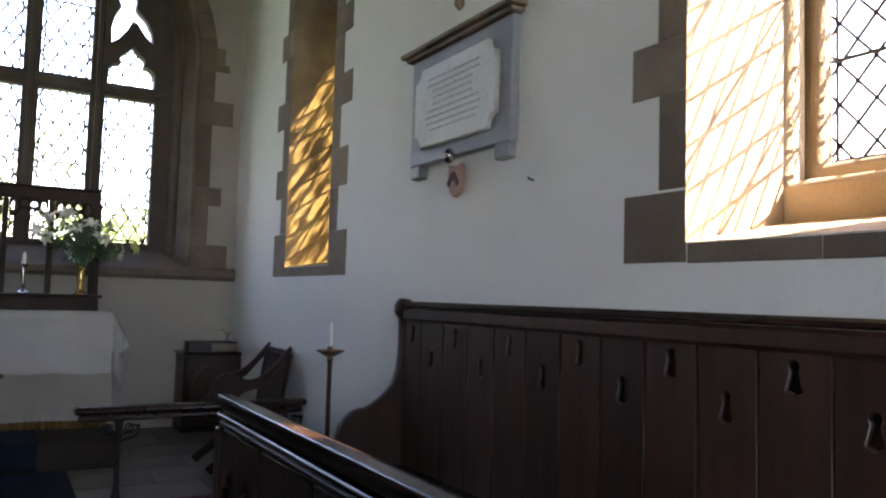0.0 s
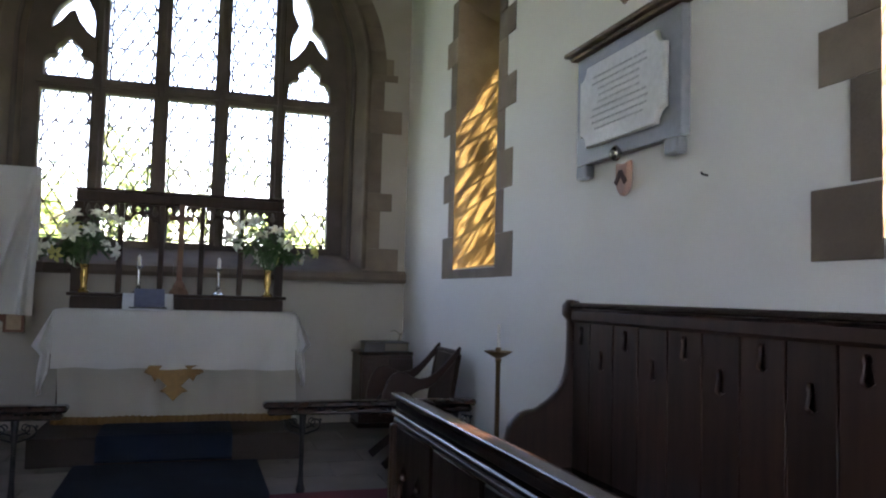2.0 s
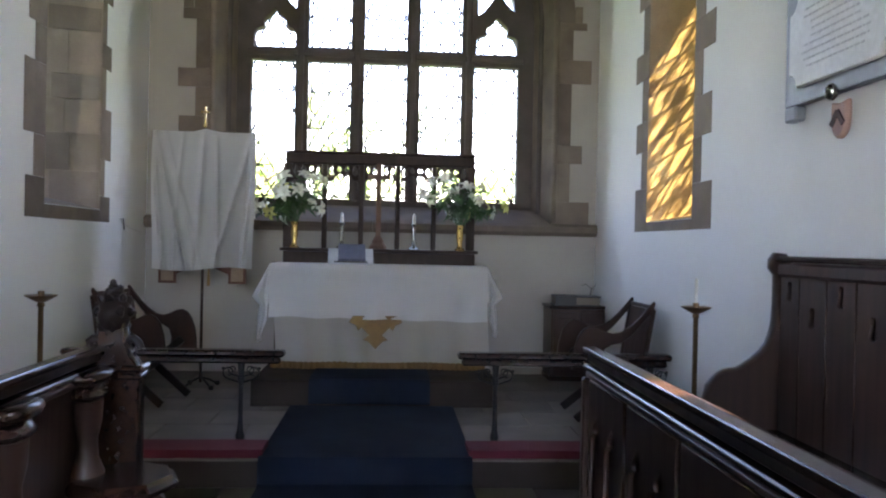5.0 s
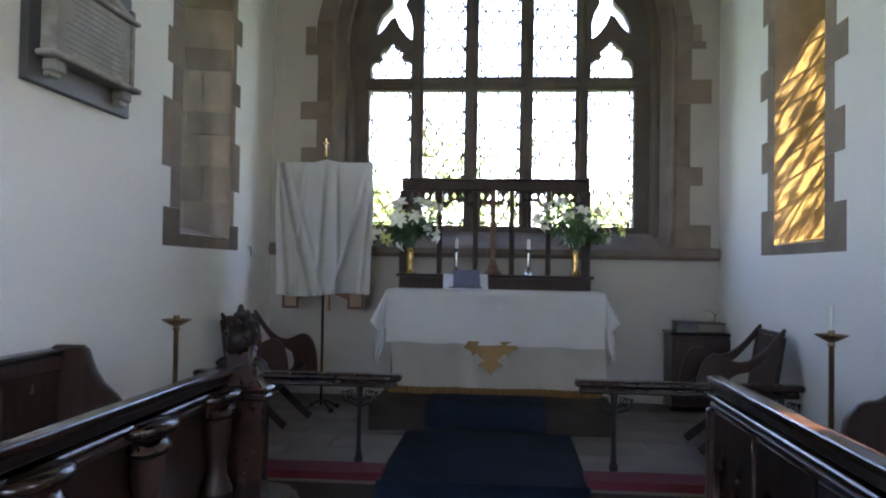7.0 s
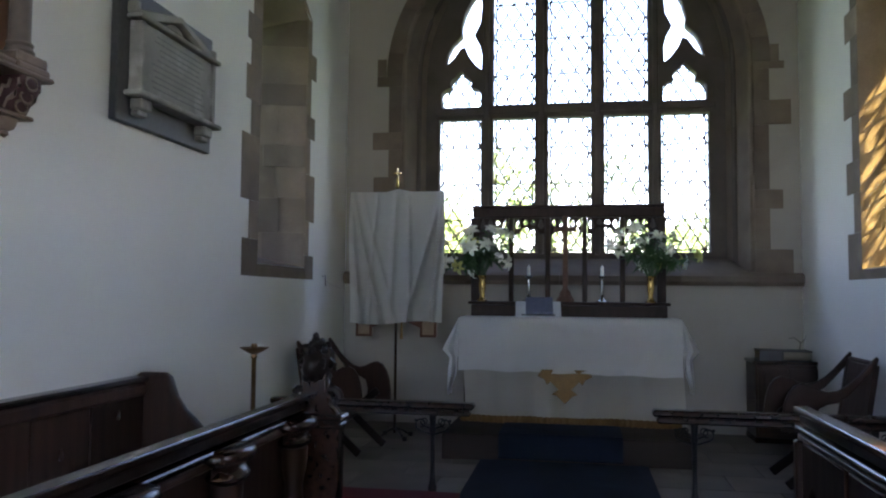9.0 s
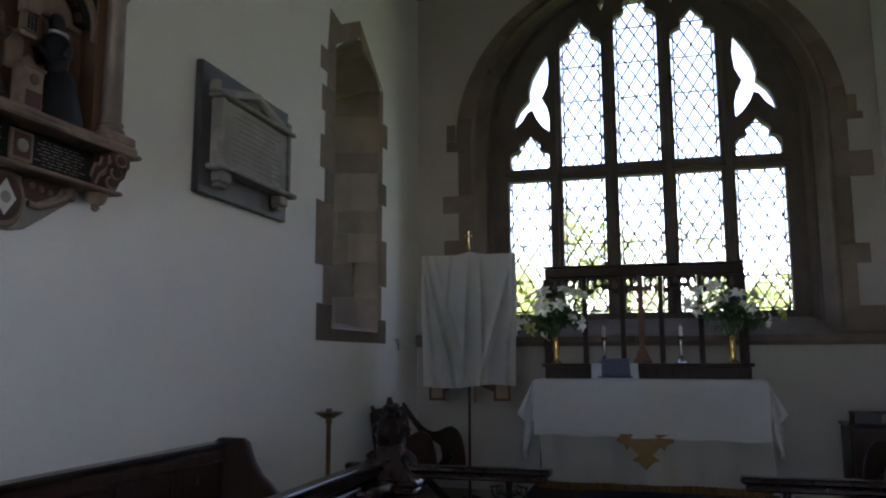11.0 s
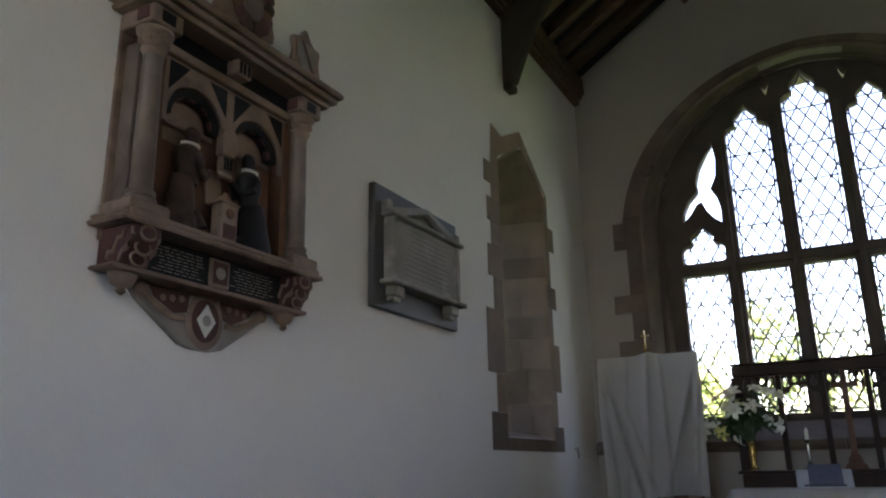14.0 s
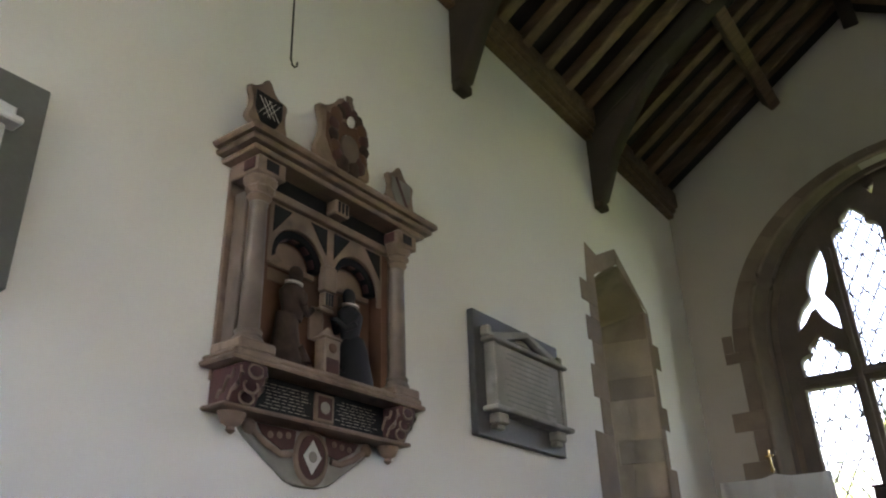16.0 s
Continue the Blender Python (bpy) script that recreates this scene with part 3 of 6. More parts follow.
window_3 = tagged(link("window_3", slab([pointed(1.10, 2.12, 1.85, 4.12, 4.45), pointed(1.20, 2.025, 2.11, 3.98, 4.3)], 0.13, 0.03, Matrix.Translation((2.89, 0, 0)) @ FACE_X), STONE_SUNLIT),
                  "single-light stone window with clear diamond leaded glass", "window", kind="structure")
link("inner_frame", slab([pointed(1.13, 2.08, 1.95, 4.05, 4.38), pointed(1.25, 1.965, 2.19, 3.92, 4.23)], 0.09, 0.025, Matrix.Translation((3.0, 0, 0)) @ FACE_X), STONE_SUNLIT, window_3)
poly = pointed(1.24, 1.975, 2.18, 3.92, 4.24)
link("pane", slab([poly], 0.003, m=Matrix.Translation((3.06, 0, 0)) @ FACE_X), CLEAR, window_3)
part("leading", lattice(poly, 0.155, 0.175, Matrix.Translation((3.04, 0, 0)) @ FACE_X, came=0.012, bars=0.5, border=0.025), LEAD, window_3)
poly = pointed(6.16, 6.82, 2.03, 4.0, 4.26)
window_4 = tagged(link("window_4", slab([pointed(6.08, 6.90, 1.96, 4.08, 4.36), poly], 0.1, 0.01, Matrix.Translation((-3.4, 0, 0)) @ FACE_X), STONE),
                  "deep lancet window in brown stone", "window", kind="structure")
link("pane", slab([poly], 0.003, m=Matrix.Translation((-3.43, 0, 0)) @ FACE_X), CLEAR, window_4)
part("leading", lattice(poly, 0.15, 0.24, Matrix.Translation((-3.4, 0, 0)) @ FACE_X), LEAD, window_4)

# ---- floors ----
floor = structure("floor", part("floor", boxes((XN, XS, YW, 5.0, -0.3, -0.012)), GROUT), "dull brown-green tiled choir floor")
sanctuary = structure("floor_sanctuary", part("floor_sanctuary", boxes((XN, XS, 5.0, YE, -0.3, SANCT - 0.012)), STEP_STONE), "grey stone flagged sanctuary floor one step up")

# ---- roof ----
pitch = math.atan2(RIDGE_Z - PLATE - 0.18, RIDGE_X - XN)
bm = bmesh.new()
for s, xw in ((1, XN), (-1, XS)):
    a, b = Vector((xw - s * 0.9, 0, PLATE + 0.30 - 0.9 * math.tan(pitch))), Vector((RIDGE_X, 0, RIDGE_Z + 0.12))
    n = 0.05
    for y0, y1 in ((YW - 0.5, YE + 0.9),):
        vs = [bm.verts.new((p.x, y, p.z + dz)) for dz in (0, n) for p, y in ((a, y0), (b, y0), (b, y1), (a, y1))]
        for f in ((0, 1, 2, 3), (4, 5, 6, 7), (0, 1, 5, 4), (1, 2, 6, 5), (2, 3, 7, 6), (3, 0, 4, 7)):
            bm.faces.new([vs[i] for i in f])
ceiling = structure("ceiling", part("ceiling", bm, ROOF_BOARD), "dark boarded underside of a pitched timber roof")


# ---- roof timbers ----
def slope_z(x, s):
    """Height of the rafters' underside above a point, on the north (s=1) or south slope."""
    xw = XN if s > 0 else XS
    return PLATE + 0.30 + (RIDGE_Z - PLATE - 0.18) * (x - xw) / (RIDGE_X - xw)


for s, xw in ((1, XN), (-1, XS)):
    plate = thing("wall_plate", pose(xw, 0, PLATE), "moulded brown oak wall plate along the wall top", "roof timber", "wall plates")
    part("beam", boxes((-0.06 * s, 0.14 * s, YW, YE - 0.02, 0.10, 0.30)), ROOF_OAK, plate, bevel=0.01)
    part("moulding", boxes((-0.06 * s, 0.11 * s, YW, YE - 0.02, 0.045, 0.097)), ROOF_OAK, plate, bevel=0.012)
    part("lower_moulding", boxes((-0.06 * s, 0.075 * s, YW, YE - 0.02, -0.02, 0.042)), ROOF_OAK, plate, bevel=0.012)
    y = YW + 0.3
    first = None
    while y < YE - 0.1:
        if first is None:
            bm = bmesh.new()
            beam(bm, (0.06 * s, 0, 0.245), (RIDGE_X - xw, 0, RIDGE_Z - PLATE + 0.05), 0.12, 0.13)
            first = part("rafter", bm, ROOF_OAK, bevel=0.008)
            tagged(first, "brown oak common rafter under dark boarding", "rafter", "common rafters")
            first.matrix_basis = pose(xw, y, PLATE)
        else:
            copy_thing(first, pose(xw, y, PLATE))
        y += 0.395
    px = XN + 1.43 if s > 0 else XS - 1.43
    bm = bmesh.new()
    beam(bm, (0, YW, 0), (0, YE - 0.03, 0), 0.13, 0.18)
    pur = part("purlin", bm, ROOF_OAK, bevel=0.012)
    tagged(pur, "long brown oak purlin along the roof slope", "purlin", "purlins")
    pur.matrix_basis = pose(px, 0, slope_z(px, s) - 0.19, 0, -math.degrees(pitch) * s, 0)


def brace_outline(s):
    """Wall post and curved arch brace in one plane; x runs from the wall into the room."""
    out = [(0.0, -0.72), (0.10, -0.69)]
    n = 14
    for i in range(n + 1):
        t = i / n
        out.append((0.12 + 2.35 * t, -0.64 + 2.02 * math.sin(t * math.pi / 2) ** 0.72))
    out += [(2.45, 1.68), (0.0, 0.22)]
    return [(x * s, z) for x, z in out]


for y in (-8.0, -5.6, -3.25, -0.9, 1.5, 3.90, 6.25):
    tr = thing("roof_truss", pose(0, y, PLATE), "dark arch-braced oak roof truss rising from wall posts", "roof truss", "roof trusses")
    for s, xw in ((1, XN), (-1, XS)):
        link("arch_brace", slab([brace_outline(s)], 0.17, 0.015, Matrix.Translation((xw, 0, 0)) @ FACE_Y), ROOF_DARK, tr)
        bm = bmesh.new()
        beam(bm, (xw + 0.05 * s, 0, 0.16), (RIDGE_X, 0, RIDGE_Z - PLATE - 0.03), 0.2, 0.24)
        part("principal_rafter", bm, ROOF_DARK, tr, bevel=0.012)
        part("corbel", boxes((xw, xw + 0.09 * s, -0.075, 0.075, -0.785, -0.71)), ROOF_DARK, tr, bevel=0.01)
bm = bmesh.new()
beam(bm, (0, YW, 0), (0, YE - 0.03, 0), 0.16, 0.24)
ridge = part("ridge_beam", bm, ROOF_DARK, bevel=0.012)
tagged(ridge, "dark oak ridge beam at the roof top", "ridge beam")
ridge.matrix_basis = pose(RIDGE_X, 0, RIDGE_Z - 0.02)

# ---- outside ----
ground = structure("ground", part("ground", boxes((-400, 400, -400, 400, -0.9, -0.61)), GRASS), "mown churchyard grass reaching the horizon")


def tree(x, y, h, r, seed, leaves=3200):
    rng = random.Random(seed)
    t = thing("tree", pose(x, y, -0.61), "leafy green churchyard tree in full sun", "tree", "churchyard trees")
    bm = tube([(0, 0, 0), (0.1, 0.05, h * 0.25), (0.0, 0.1, h * 0.55), (0.1, 0, h * 0.85)], 0.22, 8, r2=0.05)
    for i in range(7):
        a = i * 2.4
        z = h * (0.3 + 0.07 * i)
        tube([(0.05, 0.05, z), (math.cos(a) * r * 0.45, math.sin(a) * r * 0.45, z + r * 0.3), (math.cos(a) * r * 0.8, math.sin(a) * r * 0.8, z + r * 0.45)], 0.08, 6, bm, 0.02)
    part("trunk", bm, BARK, t, soft=60)
    clumps = [(rng.gauss(0, r * 0.45), rng.gauss(0, r * 0.45), h * rng.uniform(0.2, 1.0), rng.uniform(0.5, 1.1) * r * 0.36) for _ in range(34)]
    vs, fs = [], []
    for _ in range(leaves):
        cx, cy, cz, cr = rng.choice(clumps)
        d = Vector((rng.gauss(0, 1), rng.gauss(0, 1), rng.gauss(0, 1))).normalized() * cr * rng.uniform(0.5, 1.05)
        p = Vector((cx, cy, cz)) + d
        u = Vector((rng.gauss(0, 1), rng.gauss(0, 1), rng.gauss(0, 1))).normalized()
        v = u.orthogonal().normalized()
        k = rng.uniform(0.07, 0.16)
        i = len(vs)
        vs += [p - u * k, p + v * k * 0.55, p + u * k, p - v * k * 0.55]
        fs.append((i, i + 1, i + 2, i + 3))
    me = bpy.data.meshes.new("crown")
    me.from_pydata(vs, [], fs)
    link("crown", me, FOLIAGE, t)


for i, (x, y, h, r) in enumerate(((-4.3, 21, 4.6, 2.4), (-0.8, 25, 6.8, 2.5), (2.2, 23, 4.2, 1.9), (-8, 31, 7, 3.0), (6.2, 36, 5.5, 2.6))):
    tree(x, y, h, r, 40 + i)


# ---- choir furniture ----
def pew_end_outline(top, arm, deep, wide):
    """Scrolled bench end; x is depth away from the wall, y is height."""
    k = wide
    pts = [(0.0, 0.0), (0.0, top - 0.03), (0.03, top), (k - 0.03, top + 0.005), (k, top - 0.03), (k, top - 0.085)]
    n = 12
    for i in range(n + 1):
        t = i / n
        pts.append((k - 0.03 + 0.19 * t ** 5, top - 0.12 - (top - arm - 0.12) * t))
    x0 = k + 0.16
    for i in range(1, 8):
        t = i / 7
        pts.append((x0 + (deep - x0) * t, arm - 0.01 - 0.10 * t ** 3))
    pts += [(deep + 0.02, arm - 0.2), (deep - 0.03, arm - 0.28), (deep - 0.03, 0.0)]
    return pts


def keyhole(y, z, s=1.0):
    top = [(y + 0.017 * s * math.cos(a), z + 0.028 * s + 0.017 * s * math.sin(a)) for a in [radians(-55 + 290 * i / 12) for i in range(13)]]
    return top + [(y - 0.026 * s, z - 0.04 * s), (y, z - 0.052 * s), (y + 0.026 * s, z - 0.04 * s)]


def pew(m, length, top, arm, label, mirrored, planks, hole=1.0, deep=0.52, wide=0.115, outline=None):
    """Bench with a plank back. Local y runs along it from the visible end, x away from the wall."""
    sx = -1 if mirrored else 1
    t = thing("choir_pew", m, label, "pew", "choir pews")
    flip = Matrix.Diagonal((sx, 1, 1, 1))
    end = slab([outline or pew_end_outline(top, arm, deep, wide)], 0.07, 0.012, flip @ Matrix.Translation((0, -0.035, 0)) @ FACE_Y)
    link("bench_end", end, OAK_UP, t)
    y = -0.075
    k = 0
    while y > -length:
        w = planks[k % len(planks)]
        x0, x1 = 0.045, 0.07
        p = rect(y - w + 0.004, y - 0.004, 0.36, top - 0.12)
        cut = [keyhole(y - w * 0.5, (top - 0.20) if k % 2 == 0 else (top - 0.325), hole)]
        plank = slab([p] + cut, x1 - x0, 0.004, flip @ Matrix.Translation(((x0 + x1) / 2, 0, 0)) @ FACE_X)
        link("back_plank", plank, OAK_PEW, t)
        y -= w
        k += 1
    part("back_board", boxes((0.012 * sx, 0.03 * sx, -length, -0.075, 0.2, top - 0.10)), OAK_UP, t)
    part("top_rail", boxes((0.0, 0.10 * sx, -length, -0.07, top - 0.045, top - 0.012)), OAK, t, bevel=0.01)
    part("rail_moulding", boxes((0.02 * sx, 0.09 * sx, -length, -0.07, top - 0.125, top - 0.048)), OAK_PEW, t, bevel=0.014)
    part("seat", boxes((0.05 * sx, (deep - 0.05) * sx, -length, -0.07, 0.44, 0.475)), OAK, t, bevel=0.008)
    part("seat_front", boxes(((deep - 0.12) * sx, (deep - 0.09) * sx, -length, -0.07, 0.0, 0.438)), OAK, t)
    return t


PLAT = 0.12
pew(pose(XS - 0.03, 4.21, PLAT), 5.6, 1.45, 0.82, "long dark oak choir pew with keyhole-pierced plank back against the wall", True,
    [0.2, 0.255, 0.245, 0.255, 0.26, 0.25, 0.26, 0.25, 0.25, 0.25, 0.26, 0.25], hole=1.12, deep=0.46)
pew(pose(XN + 0.03, 4.26, PLAT), 5.8, 0.985, 0.66, "low dark oak choir pew with rounded end against the wall", False, [0.5, 0.45], hole=0.55, deep=0.5,
    outline=[(0, 0), (0, 0.97), (0.03, 0.99), (0.18, 0.99), (0.215, 0.965), (0.235, 0.91), (0.26, 0.85), (0.31, 0.78), (0.37, 0.73), (0.415, 0.685), (0.43, 0.63), (0.42, 0.56), (0.45, 0.5), (0.45, 0)])


def stall_front(x, s, y_end, top, length):
    """Desk front of a choir stall. s=+1: its panelled face looks towards -x."""
    t = thing("choir_stall_front", pose(x, y_end, PLAT), "dark polished oak choir stall front with moulded book rest", "choir stall", "choir stall fronts")
    h = top - PLAT
    # sloping book board, its high edge towards the aisle
    bm = bmesh.new()
    beam(bm, (0.105 * s, -length, h - 0.05), (0.105 * s, -0.02, h - 0.05), 0.17, 0.026, up=(0.42 * s, 0, 1))
    part("book_rest", bm, OAK, t, bevel=0.006)
    part("top_rail", boxes((-0.035 * s, 0.03 * s, -length, 0.0, h - 0.03, h)), OAK, t, bevel=0.005)
    part("hollow_moulding", boxes((-0.012 * s, 0.03 * s, -length, -0.01, h - 0.075, h - 0.037)), OAK_BLACK, t, bevel=0.006)
    part("middle_moulding", boxes((-0.032 * s, 0.03 * s, -length, -0.005, h - 0.11, h - 0.085)), OAK, t, bevel=0.006)
    part("lower_moulding", boxes((-0.02 * s, 0.03 * s, -length, -0.005, h - 0.15, h - 0.122)), OAK_UP, t, bevel=0.006)
    part("front_panel", boxes((0.02 * s, 0.05 * s, -length, -0.02, 0.0, h - 0.15)), OAK_UP, t)
    part("base_rail", boxes((-0.02 * s, 0.06 * s, -length, -0.02, 0.0, 0.16)), OAK, t, bevel=0.012)
    return t, h


def post_and_cap(t, s, y, h):
    """Turned buttress under a moulded cap that breaks forward from the rail."""
    at = Matrix.Translation((-0.025 * s, y, 0)) @ Matrix.Diagonal((0.8, 1.0, 1, 1))
    part("buttress_post", lathe([(0.10, 0.0), (0.10, 0.14), (0.075, 0.17), (0.06, 0.22), (0.085, 0.30), (0.10, 0.37), (0.085, 0.44), (0.055, 0.50), (0.05, 0.58), (0.07, 0.66), (0.075, h - 0.22)], 16, m=at), OAK_PEW, t, "turned red-brown oak baluster post", soft=50)
    cap = Matrix.Translation((-0.03 * s, y, h - 0.13)) @ Matrix.Diagonal((0.72, 1.25, 1, 1))
    top = part("post_cap", lathe([(0.08, -0.02), (0.115, -0.005), (0.128, 0.012), (0.122, 0.034), (0.09, 0.045)], 18, m=cap), OAK, t, soft=60)
    part("cap_ring", lathe([(0.07, -0.085), (0.092, -0.075), (0.10, -0.06), (0.088, -0.045), (0.07, -0.021)], 18, m=cap), OAK, top, soft=60)


north_stall, hn = stall_front(-1.33, -1, 3.66, 1.09, 4.6)
for i in range(6):
    post_and_cap(north_stall, -1, -0.19 - 0.70 * i, hn)
south_stall, hs = stall_front(1.0, 1, 3.79, 1.09, 4.6)
# traceried panels of the south front
for i in range(7):
    y1 = -0.06 - 0.6 * i
    y0 = y1 - 0.56
    m = Matrix.Translation((0.0, 0, 0)) @ FACE_X
    w = (y1 - y0) / 2 - 0.05
    holes = [cusped(y0 + 0.04, y0 + 0.04 + w, 0.22, 0.50, 0.66), cusped(y1 - 0.04 - w, y1 - 0.04, 0.22, 0.50, 0.66)]
    link("traceried_panel", slab([rect(y0, y1, 0.17, hs - 0.155)] + holes, 0.03, 0.006, m), OAK_UP, south_stall)
part("end_post", boxes((-0.04, 0.09, -0.05, 0.0, 0.0, hs - 0.15)), OAK_UP, south_stall, bevel=0.01)

# carved stall end with a poppyhead
e = thing("stall_end", pose(-1.285, 3.71, PLAT) @ Matrix.Diagonal((0.8, 1, 0.975, 1)), "dark carved oak stall end crowned by a poppyhead finial", "stall end")
prof = [(-0.17, 0), (-0.17, 0.84), (-0.15, 0.90), (-0.11, 0.945), (-0.085, 1.0), (-0.08, 1.10), (0.08, 1.10), (0.085, 1.0), (0.11, 0.945), (0.15, 0.90), (0.17, 0.84), (0.17, 0)]
link("end_panel", slab([prof], 0.09, 0.015, FACE_Y), OAK, e)
part("cap_moulding", boxes((-0.195, 0.195, -0.065, 0.065, 0.86, 0.895), (-0.18, 0.18, -0.055, 0.055, 0.82, 0.858)), OAK, e, bevel=0.012)
rng = random.Random(8)
knobs = [(0, 0, 1.13, 0.092, 0.095), (0, 0, 1.235, 0.034, 0.05), (0, 0, 1.275, 0.02, 0.022)]
for ring, (r, z, size, count) in enumerate(((0.088, 1.15, 0.030, 7), (0.066, 1.20, 0.026, 6), (0.036, 1.235, 0.024, 5), (0.072, 1.085, 0.026, 7))):
    for i in range(count):
        a = 2 * math.pi * (i + 0.5 * (ring % 2)) / count
        knobs.append((r * math.cos(a), r * math.sin(a) * 0.75, z + rng.uniform(-0.01, 0.01), size * rng.uniform(0.85, 1.15), size * rng.uniform(0.8, 1.3)))
head = None
for x, y, z, r, h in knobs:
    bm = bmesh.new()
    bmesh.ops.create_icosphere(bm, subdivisions=3 if head is None else 2, radius=1.0, matrix=Matrix.Translation((x, y, z)) @ Matrix.Diagonal((r, r, h, 1)))
    bm.normal_update()
    for v in bm.verts:
        v.co += v.normal * 0.022 * noise.noise(v.co * 30)
    if head is None:
        head = part("poppyhead", bm, OAK_BLACK, e, "carved poppyhead of curling leaves", soft=60)
    else:
        part("carved_leaf", bm, OAK_BLACK, head, soft=60)
curl = [(0.10 + 0.055 * math.cos(a) * (1 - a / 14), 0.985 + 0.055 * math.sin(a) * (1 - a / 14)) for a in [i * 0.6 for i in range(12)]]
for sd in (1, -1):
    part("shoulder_scroll", tube([(sd * (x + 0.0), 0.0, z - 0.02) for x, z in curl], 0.024, 8, r2=0.012), OAK_BLACK, e, soft=60)
base = thing("stall_pedestal", pose(-1.15, 3.46, 0) @ Matrix.Diagonal((1.22, 1.22, 1, 1)), "dark oak octagonal moulded pedestal beside the stall front", "pedestal")
part("shaft", lathe([(0.16, 0), (0.16, 0.42), (0.12, 0.47)], 8), OAK_UP, base)
part("moulded_top", lathe([(0.12, 0.47), (0.19, 0.49), (0.20, 0.515), (0.18, 0.53), (0.17, 0.545)], 8), OAK, base)

for name, x0, x1 in (("south", 0.98, XS), ("north", XN, -1.38)):
    tagged(part("stall_platform", boxes((x0, x1, YW, 4.2, 0.0, PLAT)), OAK, bevel=0.006), "dark oak boarded platform under the choir pews", "platform", "stall platforms")

# ---- communion rails ----
def scroll(x, z, sgn, k=1.0):
    """Wrought branch: a stem that curls over into a loop."""
    pts = [(x, 0, z)]
    for i in range(11):
        a = radians(-70 + 36 * i)
        r = 0.045 * k * (1 - 0.055 * i)
        pts.append((x + sgn * (0.085 * k + r * math.cos(a)), 0, z + 0.075 * k + r * math.sin(a)))
    return pts


def communion_rail(x0, x1, xp, post_two):
    t = thing("communion_rail", pose(0, 5.5, SANCT), "dark oak communion rail on black wrought iron posts", "communion rail", "communion rails")
    part("handrail", boxes((x0, x1, -0.055, 0.055, 0.588, 0.635)), OAK, t, bevel=0.014)
    part("rail_moulding", boxes((x0 + 0.03, x1 - 0.03, -0.035, 0.035, 0.54, 0.586)), OAK, t, bevel=0.012)
    for x in (xp, post_two):
        bm = lathe([(0.028, 0), (0.034, 0.03), (0.022, 0.07), (0.017, 0.15), (0.017, 0.40), (0.026, 0.43), (0.02, 0.46), (0.026, 0.54)], 12, m=Matrix.Translation((x, 0, 0)))
        post = part("iron_post", bm, IRON, t, soft=50)
        for sgn in (1, -1):
            bm = tube(scroll(x, 0.40, sgn), 0.008, 6, r2=0.005)
            tube(scroll(x, 0.44, sgn, 0.7), 0.007, 6, bm, 0.004)
            lathe([(0.004, -0.01), (0.013, 0), (0.004, 0.012)], 8, bm, Matrix.Translation((x + sgn * 0.125, 0, 0.50)))
            part("scroll_branch", bm, IRON, post, soft=60)


communion_rail(0.494, 2.05, 0.77, 1.9)
communion_rail(-2.25, -0.727, -1.03, -2.1)
for x0, x1 in ((-2.5, -0.80), (0.54, 1.65)):
    bm = boxes((x0, x1, -0.13, 0.13, 0.0, 0.055))
    bmesh.ops.subdivide_edges(bm, edges=bm.edges[:], cuts=5, use_grid_fill=True)
    for v in bm.verts:
        v.co.z += 0.006 * noise.noise(v.co * 6)
    k = part("kneeler", bm, RED, soft=60)
    tagged(k, "long crimson cloth kneeler below the communion rail", "kneeler", "kneelers")
    k.matrix_basis = pose(0, 5.16, SANCT)

# ---- altar ----
FP = tagged(part("footpace", boxes((-1.16, 0.95, 6.62, YE - 0.01, SANCT - 0.01, FOOT)), STEP_STONE, bevel=0.008), "dark stone altar footpace one step high", "step")
tagged(FP, kind="structure")


def runner(path, x0, x1, thick, name, label):
    """A carpet that follows a profile of (y, z) pairs."""
    bm = bmesh.new()
    n = 8
    rows = []
    for y, z in path:
        rows.append([bm.verts.new((x0 + (x1 - x0) * i / n, y, z + 0.003 * noise.noise(Vector((i * 0.7, y * 2, 0))))) for i in range(n + 1)])
    for p, q in zip(rows, rows[1:]):
        for i in range(n):
            bm.faces.new((p[i], p[i + 1], q[i + 1], q[i]))
    bmesh.ops.solidify(bm, geom=bm.faces[:], thickness=-thick)
    ob = part(name, bm, BLUE, soft=40)
    return tagged(ob, label, "carpet")


runner([(1.2, 0.014), (3.0, 0.014), (4.6, 0.014), (4.95, 0.016), (4.972, 0.03), (4.978, 0.15), (5.0, SANCT + 0.018), (5.3, SANCT + 0.016), (5.9, SANCT + 0.016), (6.56, SANCT + 0.016), (6.60, SANCT + 0.015)],
       -0.82, 0.56, 0.012, "carpet_runner", "deep blue carpet runner climbing the altar steps")

runner([(6.58, SANCT + 0.03), (6.594, SANCT + 0.04), (6.60, FOOT - 0.02), (6.62, FOOT + 0.016), (6.9, FOOT + 0.014), (7.2, FOOT + 0.014)],
       -0.67, 0.36, 0.012, "step_carpet", "narrow deep blue carpet over the altar footpace")

altar = thing("altar", pose(-0.095, 7.25, FOOT), "altar table behind a cream frontal with gold fringe", "altar")
part("table", boxes((-0.98, 0.98, 0.08, 0.62, 0.0, 0.96)), OAK, altar)
bm = bmesh.new()
n, hgt = 70, 0.945
cols = []
